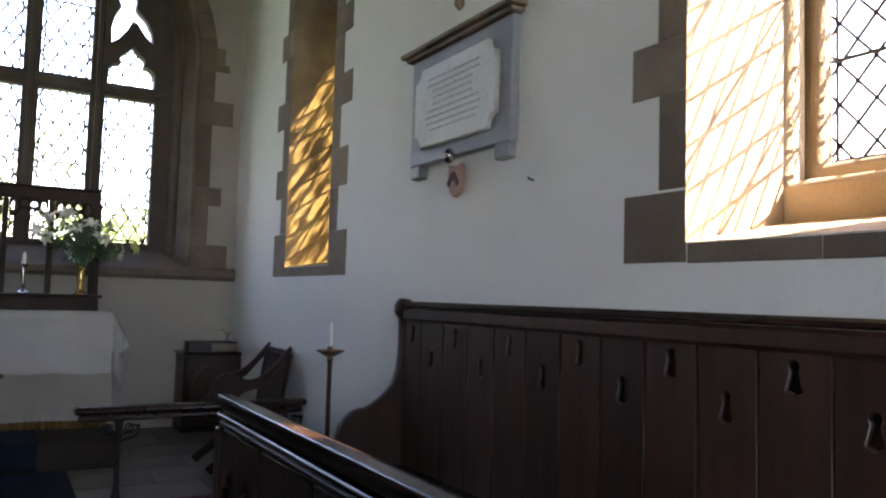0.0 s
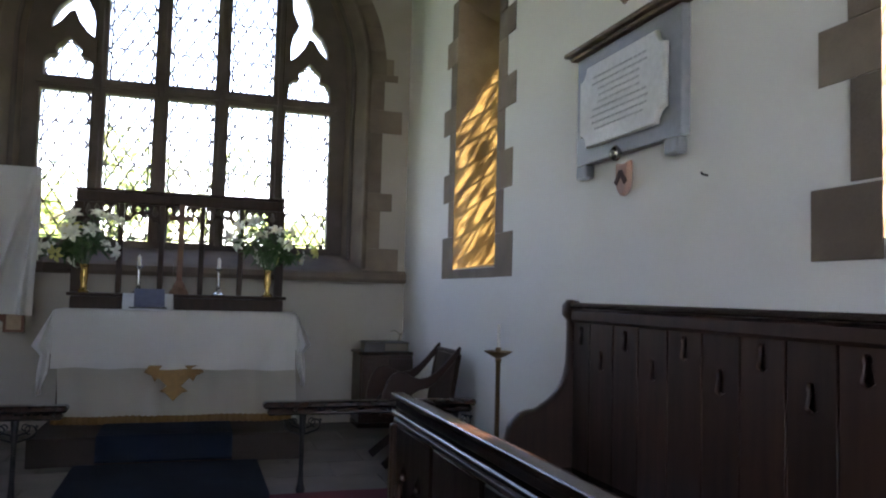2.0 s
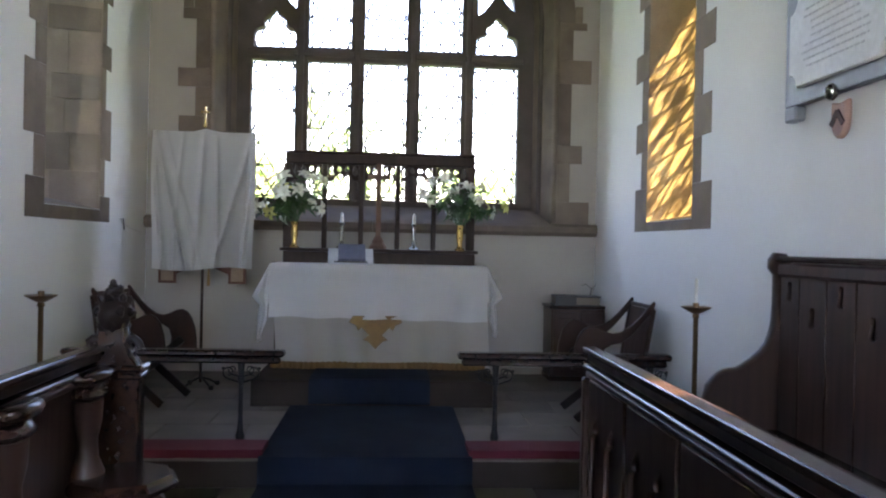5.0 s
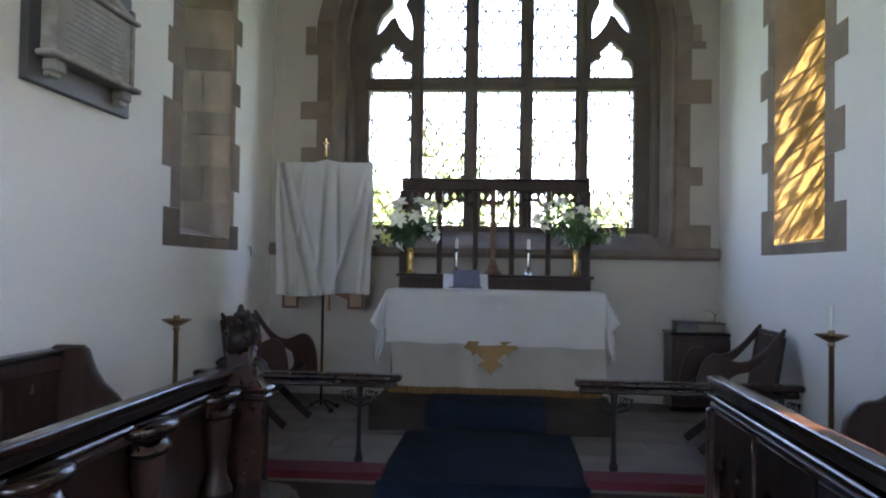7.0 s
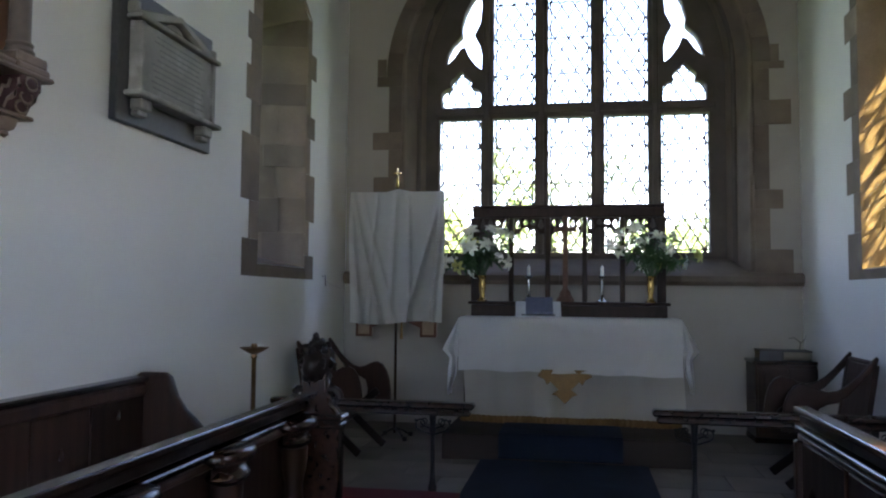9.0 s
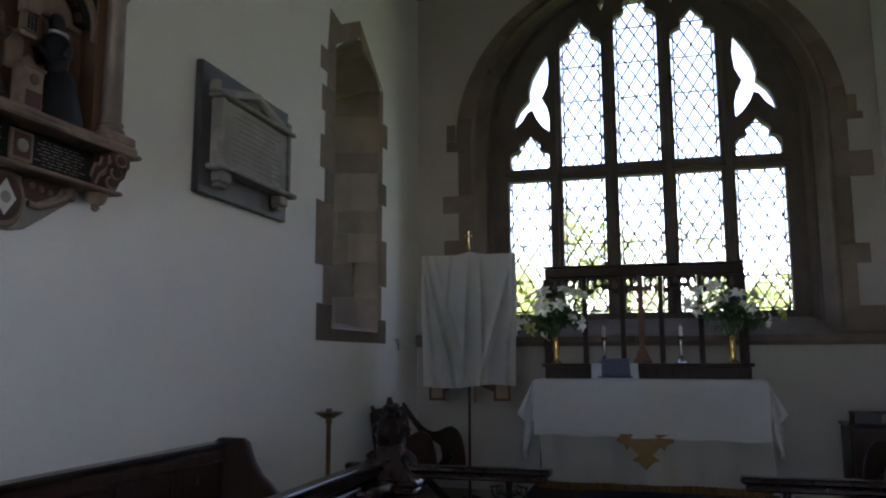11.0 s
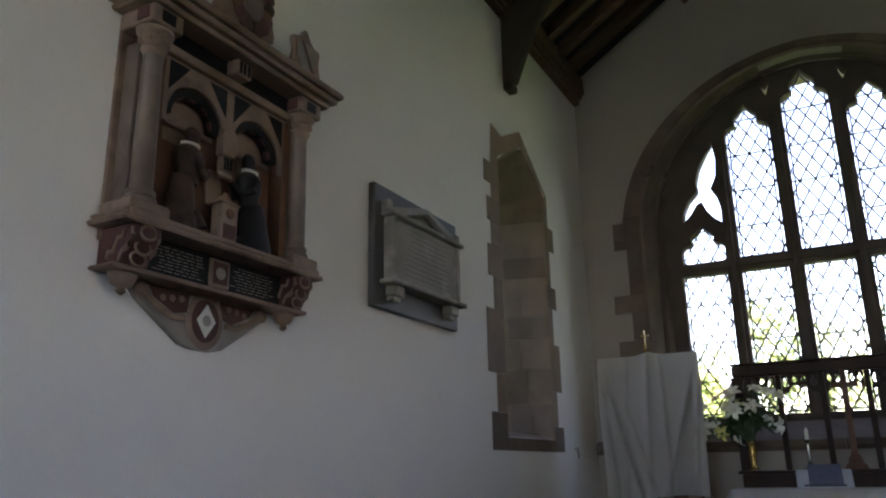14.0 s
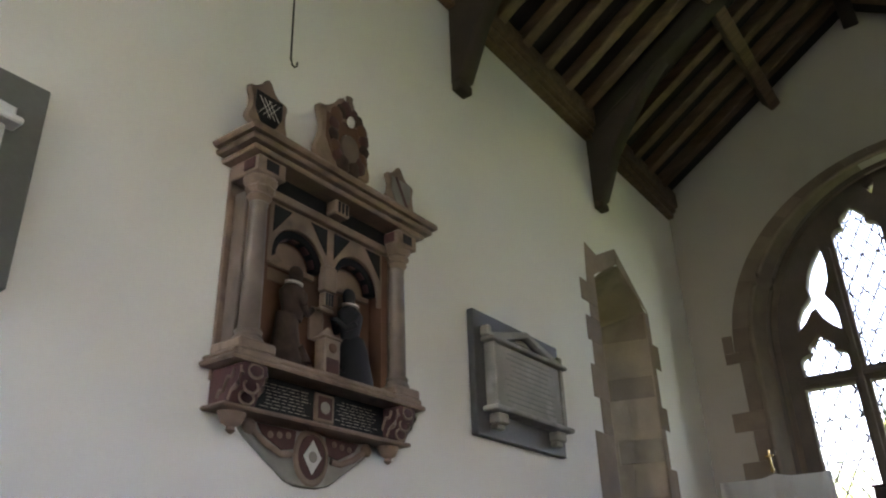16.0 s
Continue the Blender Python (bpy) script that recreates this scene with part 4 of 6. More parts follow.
for i in range(n + 1):
    x = -1.0 + 2.0 * i / n
    fold = 0.026 * math.sin(x * 9 + 1) + 0.012 * math.sin(x * 23) + 0.05 * max(0, math.cos((x + 0.22) * 5)) ** 10
    cols.append([bm.verts.new((x + 0.05 * (1 - z), 0.012 - fold * (1 - z) ** 0.8, 0.012 + z * hgt)) for z in (0, 0.08, 0.2, 0.4, 0.6, 0.8, 1.0)])
for p, q in zip(cols, cols[1:]):
    for i in range(6):
        bm.faces.new((p[i], q[i], q[i + 1], p[i + 1]))
bmesh.ops.solidify(bm, geom=bm.faces[:], thickness=0.004)
part("frontal", bm, FRONTAL, altar, "cream cloth frontal in soft folds", soft=60)
bm = bmesh.new()
cols = []
for i in range(141):
    x = -1.0 + 2.0 * i / 140
    y = -0.022 - 0.012 * abs(math.sin(i * 0.9)) - 0.026 * math.sin(x * 9 + 1) - 0.05 * max(0, math.cos((x + 0.22) * 5)) ** 10
    cols.append([bm.verts.new((x, y, z + 0.004 * math.sin(i * 1.7))) for z in (0.006, 0.03, 0.072)])
for p, q in zip(cols, cols[1:]):
    for i in range(2):
        bm.faces.new((p[i], q[i], q[i + 1], p[i + 1]))
bmesh.ops.solidify(bm, geom=bm.faces[:], thickness=0.006)
part("gold_fringe", bm, GOLD_CLOTH, altar, "old gold fringe along the hem")
emb = [(0.0, -0.15), (0.07, -0.08), (0.12, -0.065), (0.06, -0.02), (0.13, 0.05), (0.16, 0.02), (0.185, 0.07), (0.25, 0.10), (0.21, 0.16), (-0.21, 0.16), (-0.25, 0.10), (-0.185, 0.07), (-0.16, 0.02), (-0.13, 0.05), (-0.06, -0.02), (-0.12, -0.065), (-0.07, -0.08)]
link("emblem", slab([emb], 0.006, 0.002, Matrix.Translation((-0.03, -0.05, 0.345)) @ FACE_Y), GOLD_CLOTH, altar, "gold embroidered winged emblem")

cloth = thing("altar_cloth", pose(-0.095, 7.25, FOOT + 0.962), "white linen altar cloth hanging deep over the front", "altar cloth")
bm = bmesh.new()
nx = 90
grid = []
for i in range(nx + 1):
    u = i / nx * 2 - 1
    x = u * 1.015
    low = -0.475 - 0.03 * (u + 1) / 2 + 0.006 * math.sin(u * 14)
    row = [(x, 0.60, 0.012), (x, 0.3, 0.013), (x, 0.03, 0.014), (x, -0.012, 0.006), (x, -0.03, -0.03)]
    for k in range(1, 17):
        t = k / 16
        fold = 0.010 * math.sin(x * 11 + 2) * t + 0.007 * math.sin(x * 27 + t * 3) * t + 0.012 * noise.noise(Vector((x * 2.6 + t, t * 2.2 - x, 0))) + 0.005 * noise.noise(Vector((x * 9, t * 5 + x * 4, 3)))
        row.append((x, -0.032 - 0.022 * t - fold, -0.03 + (low + 0.03) * t))
    grid.append([bm.verts.new(p) for p in row])
for p, q in zip(grid, grid[1:]):
    for i in range(len(p) - 1):
        bm.faces.new((p[i], p[i + 1], q[i + 1], q[i]))
bmesh.ops.solidify(bm, geom=bm.faces[:], thickness=0.003)
part("top_and_front", bm, LINEN, cloth, soft=70)
for s, k in ((1, 0.9), (-1, 1.0)):
    # the free corner of the cloth folds outwards into a point and drops in a narrow tail
    bm = bmesh.new()
    rows = []
    for d, out, rim, back in ((0.0, 0.0, 0.0, 0.0), (0.10, 0.052, 0.0, 0.016), (0.20, 0.105, 0.002, 0.03), (0.27, 0.142, 0.004, 0.04), (0.305, 0.156, 0.006, 0.05), (0.345, 0.118, 0.006, 0.055),
                              (0.385, 0.086, 0.008, 0.06), (0.46, 0.098, 0.010, 0.06), (0.53, 0.104, 0.016, 0.06), (0.60, 0.106, 0.044, 0.06), (0.67, 0.108, 0.070, 0.06), (0.72, 0.10, 0.088, 0.06)):
        z = 0.010 - d * k - (0.0 if s < 0 else 0.01)
        o, r = out * k, rim * k
        pleat = 0.035 * min(d / 0.3, 1)
        pts = [(1.016 + r, -0.035 - 0.02 * min(d / 0.5, 1)), (1.016 + r + (o - r) * 0.3, -0.035 + pleat * 0.7), (1.016 + r + (o - r) * 0.6, -0.05 - pleat * 0.2), (1.016 + o, -0.02), (1.016 + o * 0.8, 0.10),
               (1.018 + back * 0.6, 0.2), (1.018 + back, 0.38), (1.018 + back * 0.7, 0.55)]
        rows.append([bm.verts.new((s * x, y, z)) for x, y in pts])
    for n, (p, q) in enumerate(zip(rows, rows[1:])):
        for i in range(7):
            if n < 6 or i < 4:
                bm.faces.new((p[i], q[i], q[i + 1], p[i + 1]))
    bmesh.ops.solidify(bm, geom=bm.faces[:], thickness=0.003)
    part("side_drape", bm, LINEN, cloth, "white linen side drape with a hanging corner", soft=35)

gradine = thing("retable", pose(-0.11, 7.86, FOOT) @ Matrix.Diagonal((0.955, 1, 0.963, 1)), "dark oak openwork retable with posts and carved tracery head", "retable")
part("gradine", boxes((-1.0, 1.0, -0.13, 0.2, 0.0, 1.13)), OAK_MATT, gradine, bevel=0.006)
part("shelf", boxes((-1.03, 1.03, -0.16, 0.21, 1.133, 1.165)), OAK_MATT, gradine, bevel=0.008)
part("top_beam", boxes((-1.02, 1.0, 0.06, 0.16, 2.06, 2.165)), OAK_MATT, gradine, bevel=0.01)
part("crest", boxes((-1.03, 1.01, 0.05, 0.17, 2.168, 2.19)), OAK_MATT, gradine, bevel=0.006)
for x in (-0.99, -0.60, -0.21, 0.18, 0.57, 0.97):
    wdt = 0.045 if abs(x) > 0.9 else 0.026
    part("post", boxes((x - wdt, x + wdt, 0.085, 0.135, 1.166, 2.06)), OAK_MATT, gradine, bevel=0.006)
for a, b in ((-0.945, -0.63), (-0.57, -0.24), (-0.18, -0.04), (0.02, 0.15), (0.21, 0.54), (0.60, 0.925)):
    w = b - a
    k = 2 if w > 0.2 else 1
    ww = w / k
    edge = [(a, 2.058), (a, 1.86)]
    for i in range(1, 20):
        t = i / 20
        edge.append((a + w * t, 1.86 + 0.10 * math.sin(math.pi * t) ** 0.8 - 0.035 * abs(math.sin(3 * math.pi * t)) ** 6))
    edge += [(b, 1.86), (b, 2.058)]
    holes = []
    for j in range(k * 2):
        x0 = a + w * j / (k * 2) + 0.010
        x1 = a + w * (j + 1) / (k * 2) - 0.010
        c = (x0 + x1) / 2
        zb = 1.90 + 0.085 * math.sin(math.pi * (c - a) / w)
        holes.append([(c + (x1 - x0) * 0.5 * math.sin(q) * (0.8 + 0.25 * math.cos(3 * q)), (zb + 2.045) / 2 + (2.045 - zb) * 0.48 * math.cos(q)) for q in [2 * math.pi * i / 14 for i in range(14)]])
    link("carved_tracery", slab([edge] + holes, 0.035, 0.004, Matrix.Translation((0, 0.11, 0)) @ FACE_Y), OAK_MATT, gradine)
cross = thing("altar_cross", pose(-0.13, 7.80, SHELF), "brown carved wooden altar cross on a stepped base", "altar cross")
part("base", lathe([(0.09, 0), (0.085, 0.03), (0.06, 0.06), (0.055, 0.09), (0.03, 0.13)], 8), MON_BROWN, cross)
part("shaft", boxes((-0.026, 0.026, -0.018, 0.018, 0.12, 0.86)), MON_BROWN, cross, bevel=0.006)
part("arms", boxes((-0.11, 0.11, -0.016, 0.016, 0.70, 0.745)), MON_BROWN, cross, bevel=0.006)

for x in (-0.49, 0.23):
    c = thing("candlestick", pose(x, 7.76, SHELF), "turned silver candlestick with a white candle", "candlestick", "altar candlesticks")
    part("stem", lathe([(0.055, 0), (0.055, 0.012), (0.035, 0.022), (0.014, 0.04), (0.024, 0.055), (0.012, 0.075), (0.022, 0.10), (0.012, 0.125), (0.022, 0.15), (0.012, 0.175), (0.02, 0.20), (0.012, 0.225), (0.036, 0.245), (0.03, 0.255), (0.014, 0.26)], 16), SILVER, c, soft=50)
    part("candle", lathe([(0.016, 0.26), (0.016, 0.345), (0.008, 0.352), (0.002, 0.366)], 12), WAX, c, soft=50)


def lily(rng, bm, p, d, size):
    """Six recurved petals."""
    d = d.normalized()
    s = d.orthogonal().normalized()
    for i in range(6):
        a = i * math.pi / 3 + rng.uniform(-0.15, 0.15)
        out = (s * math.cos(a) + d.cross(s) * math.sin(a))
        side = d.cross(out).normalized()
        w = size * (0.26 if i % 2 else 0.2)
        spine = [(0.0, 0.0, 0.35), (0.35, 0.55, 0.8), (0.75, 0.78, 1.0), (1.1, 0.66, 0.55), (1.25, 0.5, 0.05)]
        rows = []
        for r, h, k in spine:
            c = p + out * r * size * 0.75 + d * h * size * 0.8
            rows.append((bm.verts.new(c - side * w * k), bm.verts.new(c + d * size * -0.05 * k), bm.verts.new(c + side * w * k)))
        for q, r in zip(rows, rows[1:]):
            bm.faces.new((q[0], q[1], r[1], r[0]))
            bm.faces.new((q[1], q[2], r[2], r[1]))


def flowers(x, seed):
    rng = random.Random(seed)
    t = thing("flower_vase", pose(x, 7.74, SHELF), "brass vase of white lilies and green leaves", "flower vase", "altar flowers")
    part("vase", lathe([(0.05, 0), (0.052, 0.012), (0.03, 0.03), (0.024, 0.06), (0.034, 0.13), (0.036, 0.17), (0.03, 0.215), (0.042, 0.25), (0.047, 0.256), (0.036, 0.24)], 18), BRASS, t, soft=50)
    stems, leaves = bmesh.new(), bmesh.new()
    heads = []
    for i in range(19):
        a = rng.uniform(0, 2 * math.pi)
        r = rng.uniform(0.16, 0.44) if i > 3 else rng.uniform(0.02, 0.18)
        top = Vector((math.cos(a) * r, math.sin(a) * r * 0.45, 0.74 - 0.35 * r + rng.uniform(-0.30, 0.04)))
        mid = Vector((top.x * 0.35, top.y * 0.35, 0.26 + top.z * 0.3))
        tube([(0, 0, 0.2), mid, top], 0.005, 5, stems, 0.003)
        heads.append((top, (top - mid).normalized()))
        for j in range(16):
            q = mid.lerp(top, rng.uniform(0.0, 0.95))
            d = Vector((rng.gauss(0, 1), rng.gauss(0, 0.8), rng.gauss(0.1, 0.6))).normalized()
            s = d.orthogonal().normalized()
            ln = rng.uniform(0.07, 0.15)
            w = ln * 0.14
            tip = q + d * ln + Vector((0, 0, -0.03))
            m1 = q + d * ln * 0.5
            vs = [leaves.verts.new(c) for c in (q, m1 - s * w, tip, m1 + s * w)]
            leaves.faces.new(vs)
    part("stems", stems, LEAF, t)
    part("leaves", leaves, LEAF, t)
    for i, (p, d) in enumerate(heads):
        bm = bmesh.new()
        d = Vector((d.x, d.y - 0.7, d.z + rng.uniform(-0.6, 0.3)))
        lily(rng, bm, p, d, rng.uniform(0.075, 0.11))
        part("bloom", bm, PETAL_Y if i % 6 == 5 else PETAL, t, soft=80)


flowers(-0.955, 5)
flowers(0.69, 8)
book = thing("altar_book", pose(-0.38, 7.44, FOOT + 0.976, 0, 0, 4), "open service book on a low stand on the altar cloth", "book")
part("stand", boxes((-0.16, 0.16, -0.07, 0.13, 0.0, 0.03)), LEATHER, book, bevel=0.004)
lean = pose(0, -0.02, 0.035, 40, 0, 0)
bm = bmesh.new()
box(bm, -0.215, 0.215, -0.06, 0.16, 0.0, 0.018, lean)
part("page_spread", bm, PAPER, book, bevel=0.004)
bm = bmesh.new()
box(bm, -0.12, 0.14, -0.035, 0.19, 0.02, 0.05, lean)
part("book_block", bm, BLUE_BOOK, book, bevel=0.004)

# ---- sanctuary furniture ----
banner = thing("processional_banner", pose(-1.775, 7.45, SANCT) @ Matrix.Diagonal((0.97, 1, 0.985, 1)), "processional banner on a pole under a thin white dust sheet", "banner")
part("pole", lathe([(0.014, 0.05), (0.014, 2.45), (0.012, 2.5)], 10), OAK, banner, soft=50)
bm = tube([(-0.50, 0, 2.44), (0.50, 0, 2.44)], 0.012, 8)
part("crossbar", bm, OAK, banner, soft=50)
bm = lathe([(0.012, 2.5), (0.02, 2.52), (0.012, 2.54), (0.008, 2.6)], 10)
box(bm, -0.008, 0.008, -0.006, 0.006, 2.58, 2.70)
box(bm, -0.04, 0.04, -0.006, 0.006, 2.64, 2.655)
part("brass_finial", bm, BRASS, banner)
bm = bmesh.new()
for k in range(4):
    a = math.pi / 4 + k * math.pi / 2
    tube([(0, 0, 0.10), (0.09 * math.cos(a), 0.09 * math.sin(a), 0.07), (0.18 * math.cos(a), 0.18 * math.sin(a), 0.02)], 0.012, 6, bm)
    lathe([(0.02, 0.0), (0.028, 0.02), (0.02, 0.045)], 8, bm, Matrix.Translation((0.19 * math.cos(a), 0.19 * math.sin(a), 0)))
part("stand_feet", bm, IRON, banner, soft=50)
bm = bmesh.new()
cols = []
for i in range(97):
    u = i / 96
    x = -0.49 + 0.98 * u
    col = []
    for k in range(25):
        v = k / 24
        peak = 0.03 * max(0, 1 - abs(u - 0.52) / 0.13)
        fold = 0.0
        for u0, u1, wd, am in ((0.03, 0.36, 0.02, 0.075), (0.97, 0.62, 0.022, 0.065), (0.5, 0.44, 0.03, 0.04), (0.02, 0.12, 0.02, 0.05), (0.62, 0.66, 0.022, 0.04), (0.98, 0.9, 0.02, 0.05), (0.3, 0.2, 0.02, 0.03), (0.12, 0.5, 0.018, 0.03)):
            c = u0 + (u1 - u0) * v
            fold += am * math.exp(-((u - c) / wd) ** 2) * min(1, 0.25 + v * 1.6)
        edge = 0.012 * math.sin(v * 5) * (1 if u > 0.5 else -1) * abs(u - 0.5) * 2
        col.append(bm.verts.new((x + edge, -0.022 - fold - 0.006 * noise.noise(Vector((u * 5, v * 5, 0))), 2.455 + peak * (1 - v) - (1.315 + 0.02 * math.sin(u * 6)) * v)))
    cols.append(col)
for p, q in zip(cols, cols[1:]):
    for k in range(24):
        bm.faces.new((p[k], p[k + 1], q[k + 1], q[k]))
bmesh.ops.solidify(bm, geom=bm.faces[:], thickness=0.002)
part("dust_sheet", bm, SHEET, banner, "thin creased off-white dust sheet", soft=80)
part("banner_cloth", boxes((-0.44, 0.44, 0.0, 0.012, 1.24, 2.42)), GOLD_CLOTH, banner)
for x, s in ((-0.335, 1), (0.335, -1)):
    flap = part("lappet", boxes((x - 0.07, x + 0.07, -0.004, 0.014, 1.02, 1.16)), LAPPET, banner, "cream lappet with a brown border", bevel=0.003)
    part("border", boxes((x - 0.084, x - 0.060, -0.01, 0.02, 1.0, 1.16), (x + 0.060, x + 0.084, -0.01, 0.02, 1.0, 1.16), (x - 0.060, x + 0.060, -0.01, 0.02, 1.0, 1.024)), TRIM_BROWN, flap)
    tip = slab([[(x + s * 0.085, 1.16), (x + s * 0.085, 1.09), (x + s * 0.2, 1.14), (x + s * 0.22, 1.16)]], 0.012, 0.0, FACE_Y)
    link("corner_trim", tip, TRIM_BROWN, flap)
part("tassel", lathe([(0.004, 1.2), (0.012, 1.08), (0.016, 0.98)], 8, m=Matrix.Translation((0.06, 0, 0))), GOLD_CLOTH, banner)


def glastonbury(m, label):
    """Folding armchair with X legs. Local x points forwards, y along the width."""
    t = thing("folding_armchair", m, label, "chair", "sanctuary chairs")
    w = 0.30
    for s in (1, -1):
        # shaped arm: a horn at the back top, a dip, then a broad rounded wing in front
        up = [(-0.25, 1.04), (-0.235, 1.055), (-0.21, 1.03), (-0.165, 0.975), (-0.10, 0.90), (-0.03, 0.835), (0.05, 0.785), (0.12, 0.772), (0.19, 0.79), (0.26, 0.825), (0.32, 0.835), (0.375, 0.81), (0.42, 0.75), (0.45, 0.66), (0.465, 0.56)]
        low = [(0.47, 0.46), (0.33, 0.44), (0.20, 0.45), (0.215, 0.56), (0.19, 0.64), (0.13, 0.675), (0.05, 0.69), (-0.03, 0.745), (-0.10, 0.82), (-0.17, 0.90), (-0.23, 0.96)]
        me = slab([up + low], 0.034, 0.007, Matrix.Translation((0, s * w, 0)) @ FACE_Y)
        link("shaped_arm", me, OAK_CHAIR, t)
        for k, (a, b) in enumerate((((0.42, 0.0), (-0.20, 0.52)), ((-0.26, 0.0), (0.36, 0.56)))):
            bm = bmesh.new()
            beam(bm, (a[0], s * (w - 0.04 - 0.035 * k), a[1] + 0.02), (b[0], s * (w - 0.04 - 0.035 * k), b[1]), 0.03, 0.075)
            part("crossed_leg", bm, OAK_BLACK, t, bevel=0.006)
    part("seat", boxes((-0.22, 0.30, -w + 0.03, w - 0.03, 0.42, 0.45)), OAK_CHAIR, t, bevel=0.006)
    tilt = pose(-0.14, 0, 0.44, 0, -9, 0)
    bm = bmesh.new()
    box(bm, -0.012, 0.012, -w + 0.018, w - 0.018, 0.02, 0.545, tilt)
    part("back_panel", bm, OAK_CHAIR, t, bevel=0.005)
    bm = bmesh.new()
    box(bm, -0.02, 0.018, -w + 0.018, w - 0.018, 0.547, 0.585, tilt)
    part("top_rail", bm, OAK_CHAIR, t, bevel=0.01)
    for s in (1, -1):
        bm = bmesh.new()
        box(bm, -0.024, 0.018, s * w - 0.028, s * w + 0.028, 0.0, 0.555, tilt)
        part("back_post", bm, OAK_CHAIR, t, bevel=0.006)


glastonbury(pose(1.90, 6.35, SANCT, 0, 0, 180) @ Matrix.Scale(0.93, 4), "folding oak armchair with crossed legs by the sunlit side wall")
glastonbury(pose(-2.20, 6.85, SANCT, 0, 0, -12) @ Matrix.Scale(0.93, 4), "folding oak armchair with crossed legs beside the banner")


def standing_candle(x, y, z0, candle, label):
    t = thing("candle_stand", pose(x, y, z0), label, "candle stand", "standing candlesticks")
    h = 1.19 - z0
    part("base", lathe([(0.13, 0), (0.13, 0.02), (0.09, 0.04), (0.05, 0.08), (0.022, 0.12)], 18), OLD_BRASS, t, soft=50)
    part("shaft", lathe([(0.016, 0.12), (0.016, h - 0.05), (0.024, h - 0.04), (0.018, h - 0.02)], 12), OLD_BRASS, t, soft=50)
    part("drip_pan", lathe([(0.018, h - 0.02), (0.05, h - 0.005), (0.095, h + 0.022), (0.098, h + 0.026), (0.05, h + 0.01), (0.02, h + 0.008)], 20), OLD_BRASS, t, soft=50)
    part("socket", lathe([(0.02, h), (0.02, h + 0.05), (0.016, h + 0.052)], 12), OLD_BRASS, t, soft=50)
    if candle:
        part("candle", lathe([(0.011, h + 0.03), (0.011, h + 0.2), (0.003, h + 0.21)], 10), WAX, t, soft=50)


standing_candle(1.97, 4.85, FLOOR, True, "tall tarnished brass candle stand with a slim white candle")
standing_candle(-2.155, 4.94, FLOOR, False, "tall tarnished brass candle stand without a candle")

cab = thing("cabinet", pose(1.99, 8.17, SANCT), "small dark oak cupboard standing in the corner", "cabinet")
part("body", boxes((-0.30, 0.30, -0.20, 0.21, 0.05, 0.755)), OAK_UP, cab, bevel=0.005)
part("top", boxes((-0.32, 0.318, -0.225, 0.215, 0.758, 0.79)), OAK, cab, bevel=0.007)
part("plinth", boxes((-0.31, 0.31, -0.21, 0.21, 0.0, 0.048)), OAK, cab, bevel=0.005)
for s in (1, -1):
    d = part("door", boxes((s * 0.005, s * 0.28, -0.222, -0.203, 0.09, 0.72)), OAK_UP, cab, bevel=0.005)
    part("door_panel", boxes((s * 0.06, s * 0.225, -0.232, -0.224, 0.15, 0.66)), OAK_UP, d, bevel=0.006)
    part("knob", lathe([(0.006, 0), (0.012, 0.012), (0.006, 0.02)], 8, m=pose(s * 0.03, -0.222, 0.42, 90, 0, 0)), OLD_BRASS, d)
b = thing("large_book", pose(1.98, 8.12, SANCT + 0.79, 0, 0, -3), "thick black leather book lying on the cupboard", "book")
part("cover", boxes((-0.24, 0.24, -0.16, 0.16, 0.0, 0.012), (-0.24, 0.24, -0.16, 0.16, 0.088, 0.10), (-0.24, -0.02, -0.163, -0.15, 0.0, 0.10)), LEATHER, b, bevel=0.003)
part("pages", boxes((-0.232, 0.232, -0.15, 0.152, 0.0125, 0.0875)), material("browned page edges", (0.2, 0.17, 0.13), 0.9, stretch=(1, 1, 40), grain=60), b)
sp = thing("dried_sprig", pose(2.16, 8.2, SANCT + 0.89), "small dried sprig standing on the book", "sprig")
bm = tube([(0, 0, 0), (0.01, 0, 0.07), (-0.05, 0, 0.12), (-0.1, 0, 0.105)], 0.006, 6, r2=0.003)
tube([(0.005, 0, 0.06), (0.05, 0, 0.10), (0.06, 0, 0.14)], 0.005, 6, bm, 0.003)
part("stalk", bm, BARK, sp, soft=60)
wire = thing("wall_hook", pose(XN, 7.62, 1.74), "thin wire hook and cord on the plaster wall", "hook")
part("bracket", tube([(0.0, 0, 0.02), (0.03, 0, 0.03), (0.035, 0.01, -0.08)], 0.005, 6), IRON, wire)
part("cord", tube([(0.006, 0, 0.0), (0.008, 0.25, -0.06), (0.008, 0.6, -0.10)], 0.004, 5), SHEET, wire)


# ---- memorials ----
def text_bars(parent, mat, y0, y1, z0, z1, rows, x, s, seed, hgt=0.4, name="inscription"):
    """Unreadable lettering as short raised bars; s is the wall's outward direction."""
    rng = random.Random(seed)
    bm = bmesh.new()
    step = (z1 - z0) / rows
    for r in range(rows):
        inset = rng.uniform(0, 0.16) * (y1 - y0)
        y = y0 + inset
        z = z1 - (r + 0.5) * step
        while y < y1 - inset:
            w = rng.uniform(0.012, 0.05)
            box(bm, *sorted((x, x + s * 0.0022)), y, min(y + w, y1 - inset), z - step * hgt / 2, z + step * hgt / 2)
            y += w + 0.012
    return tagged(part(name, bm, mat, parent), kind="stuff")


# south tablet: local y along the wall, x out of it (negative)
t = thing("wall_tablet", pose(XS, 3.685, 2.385), "white marble tablet on a blue-grey marble ground", "memorial tablet", "memorial tablets")
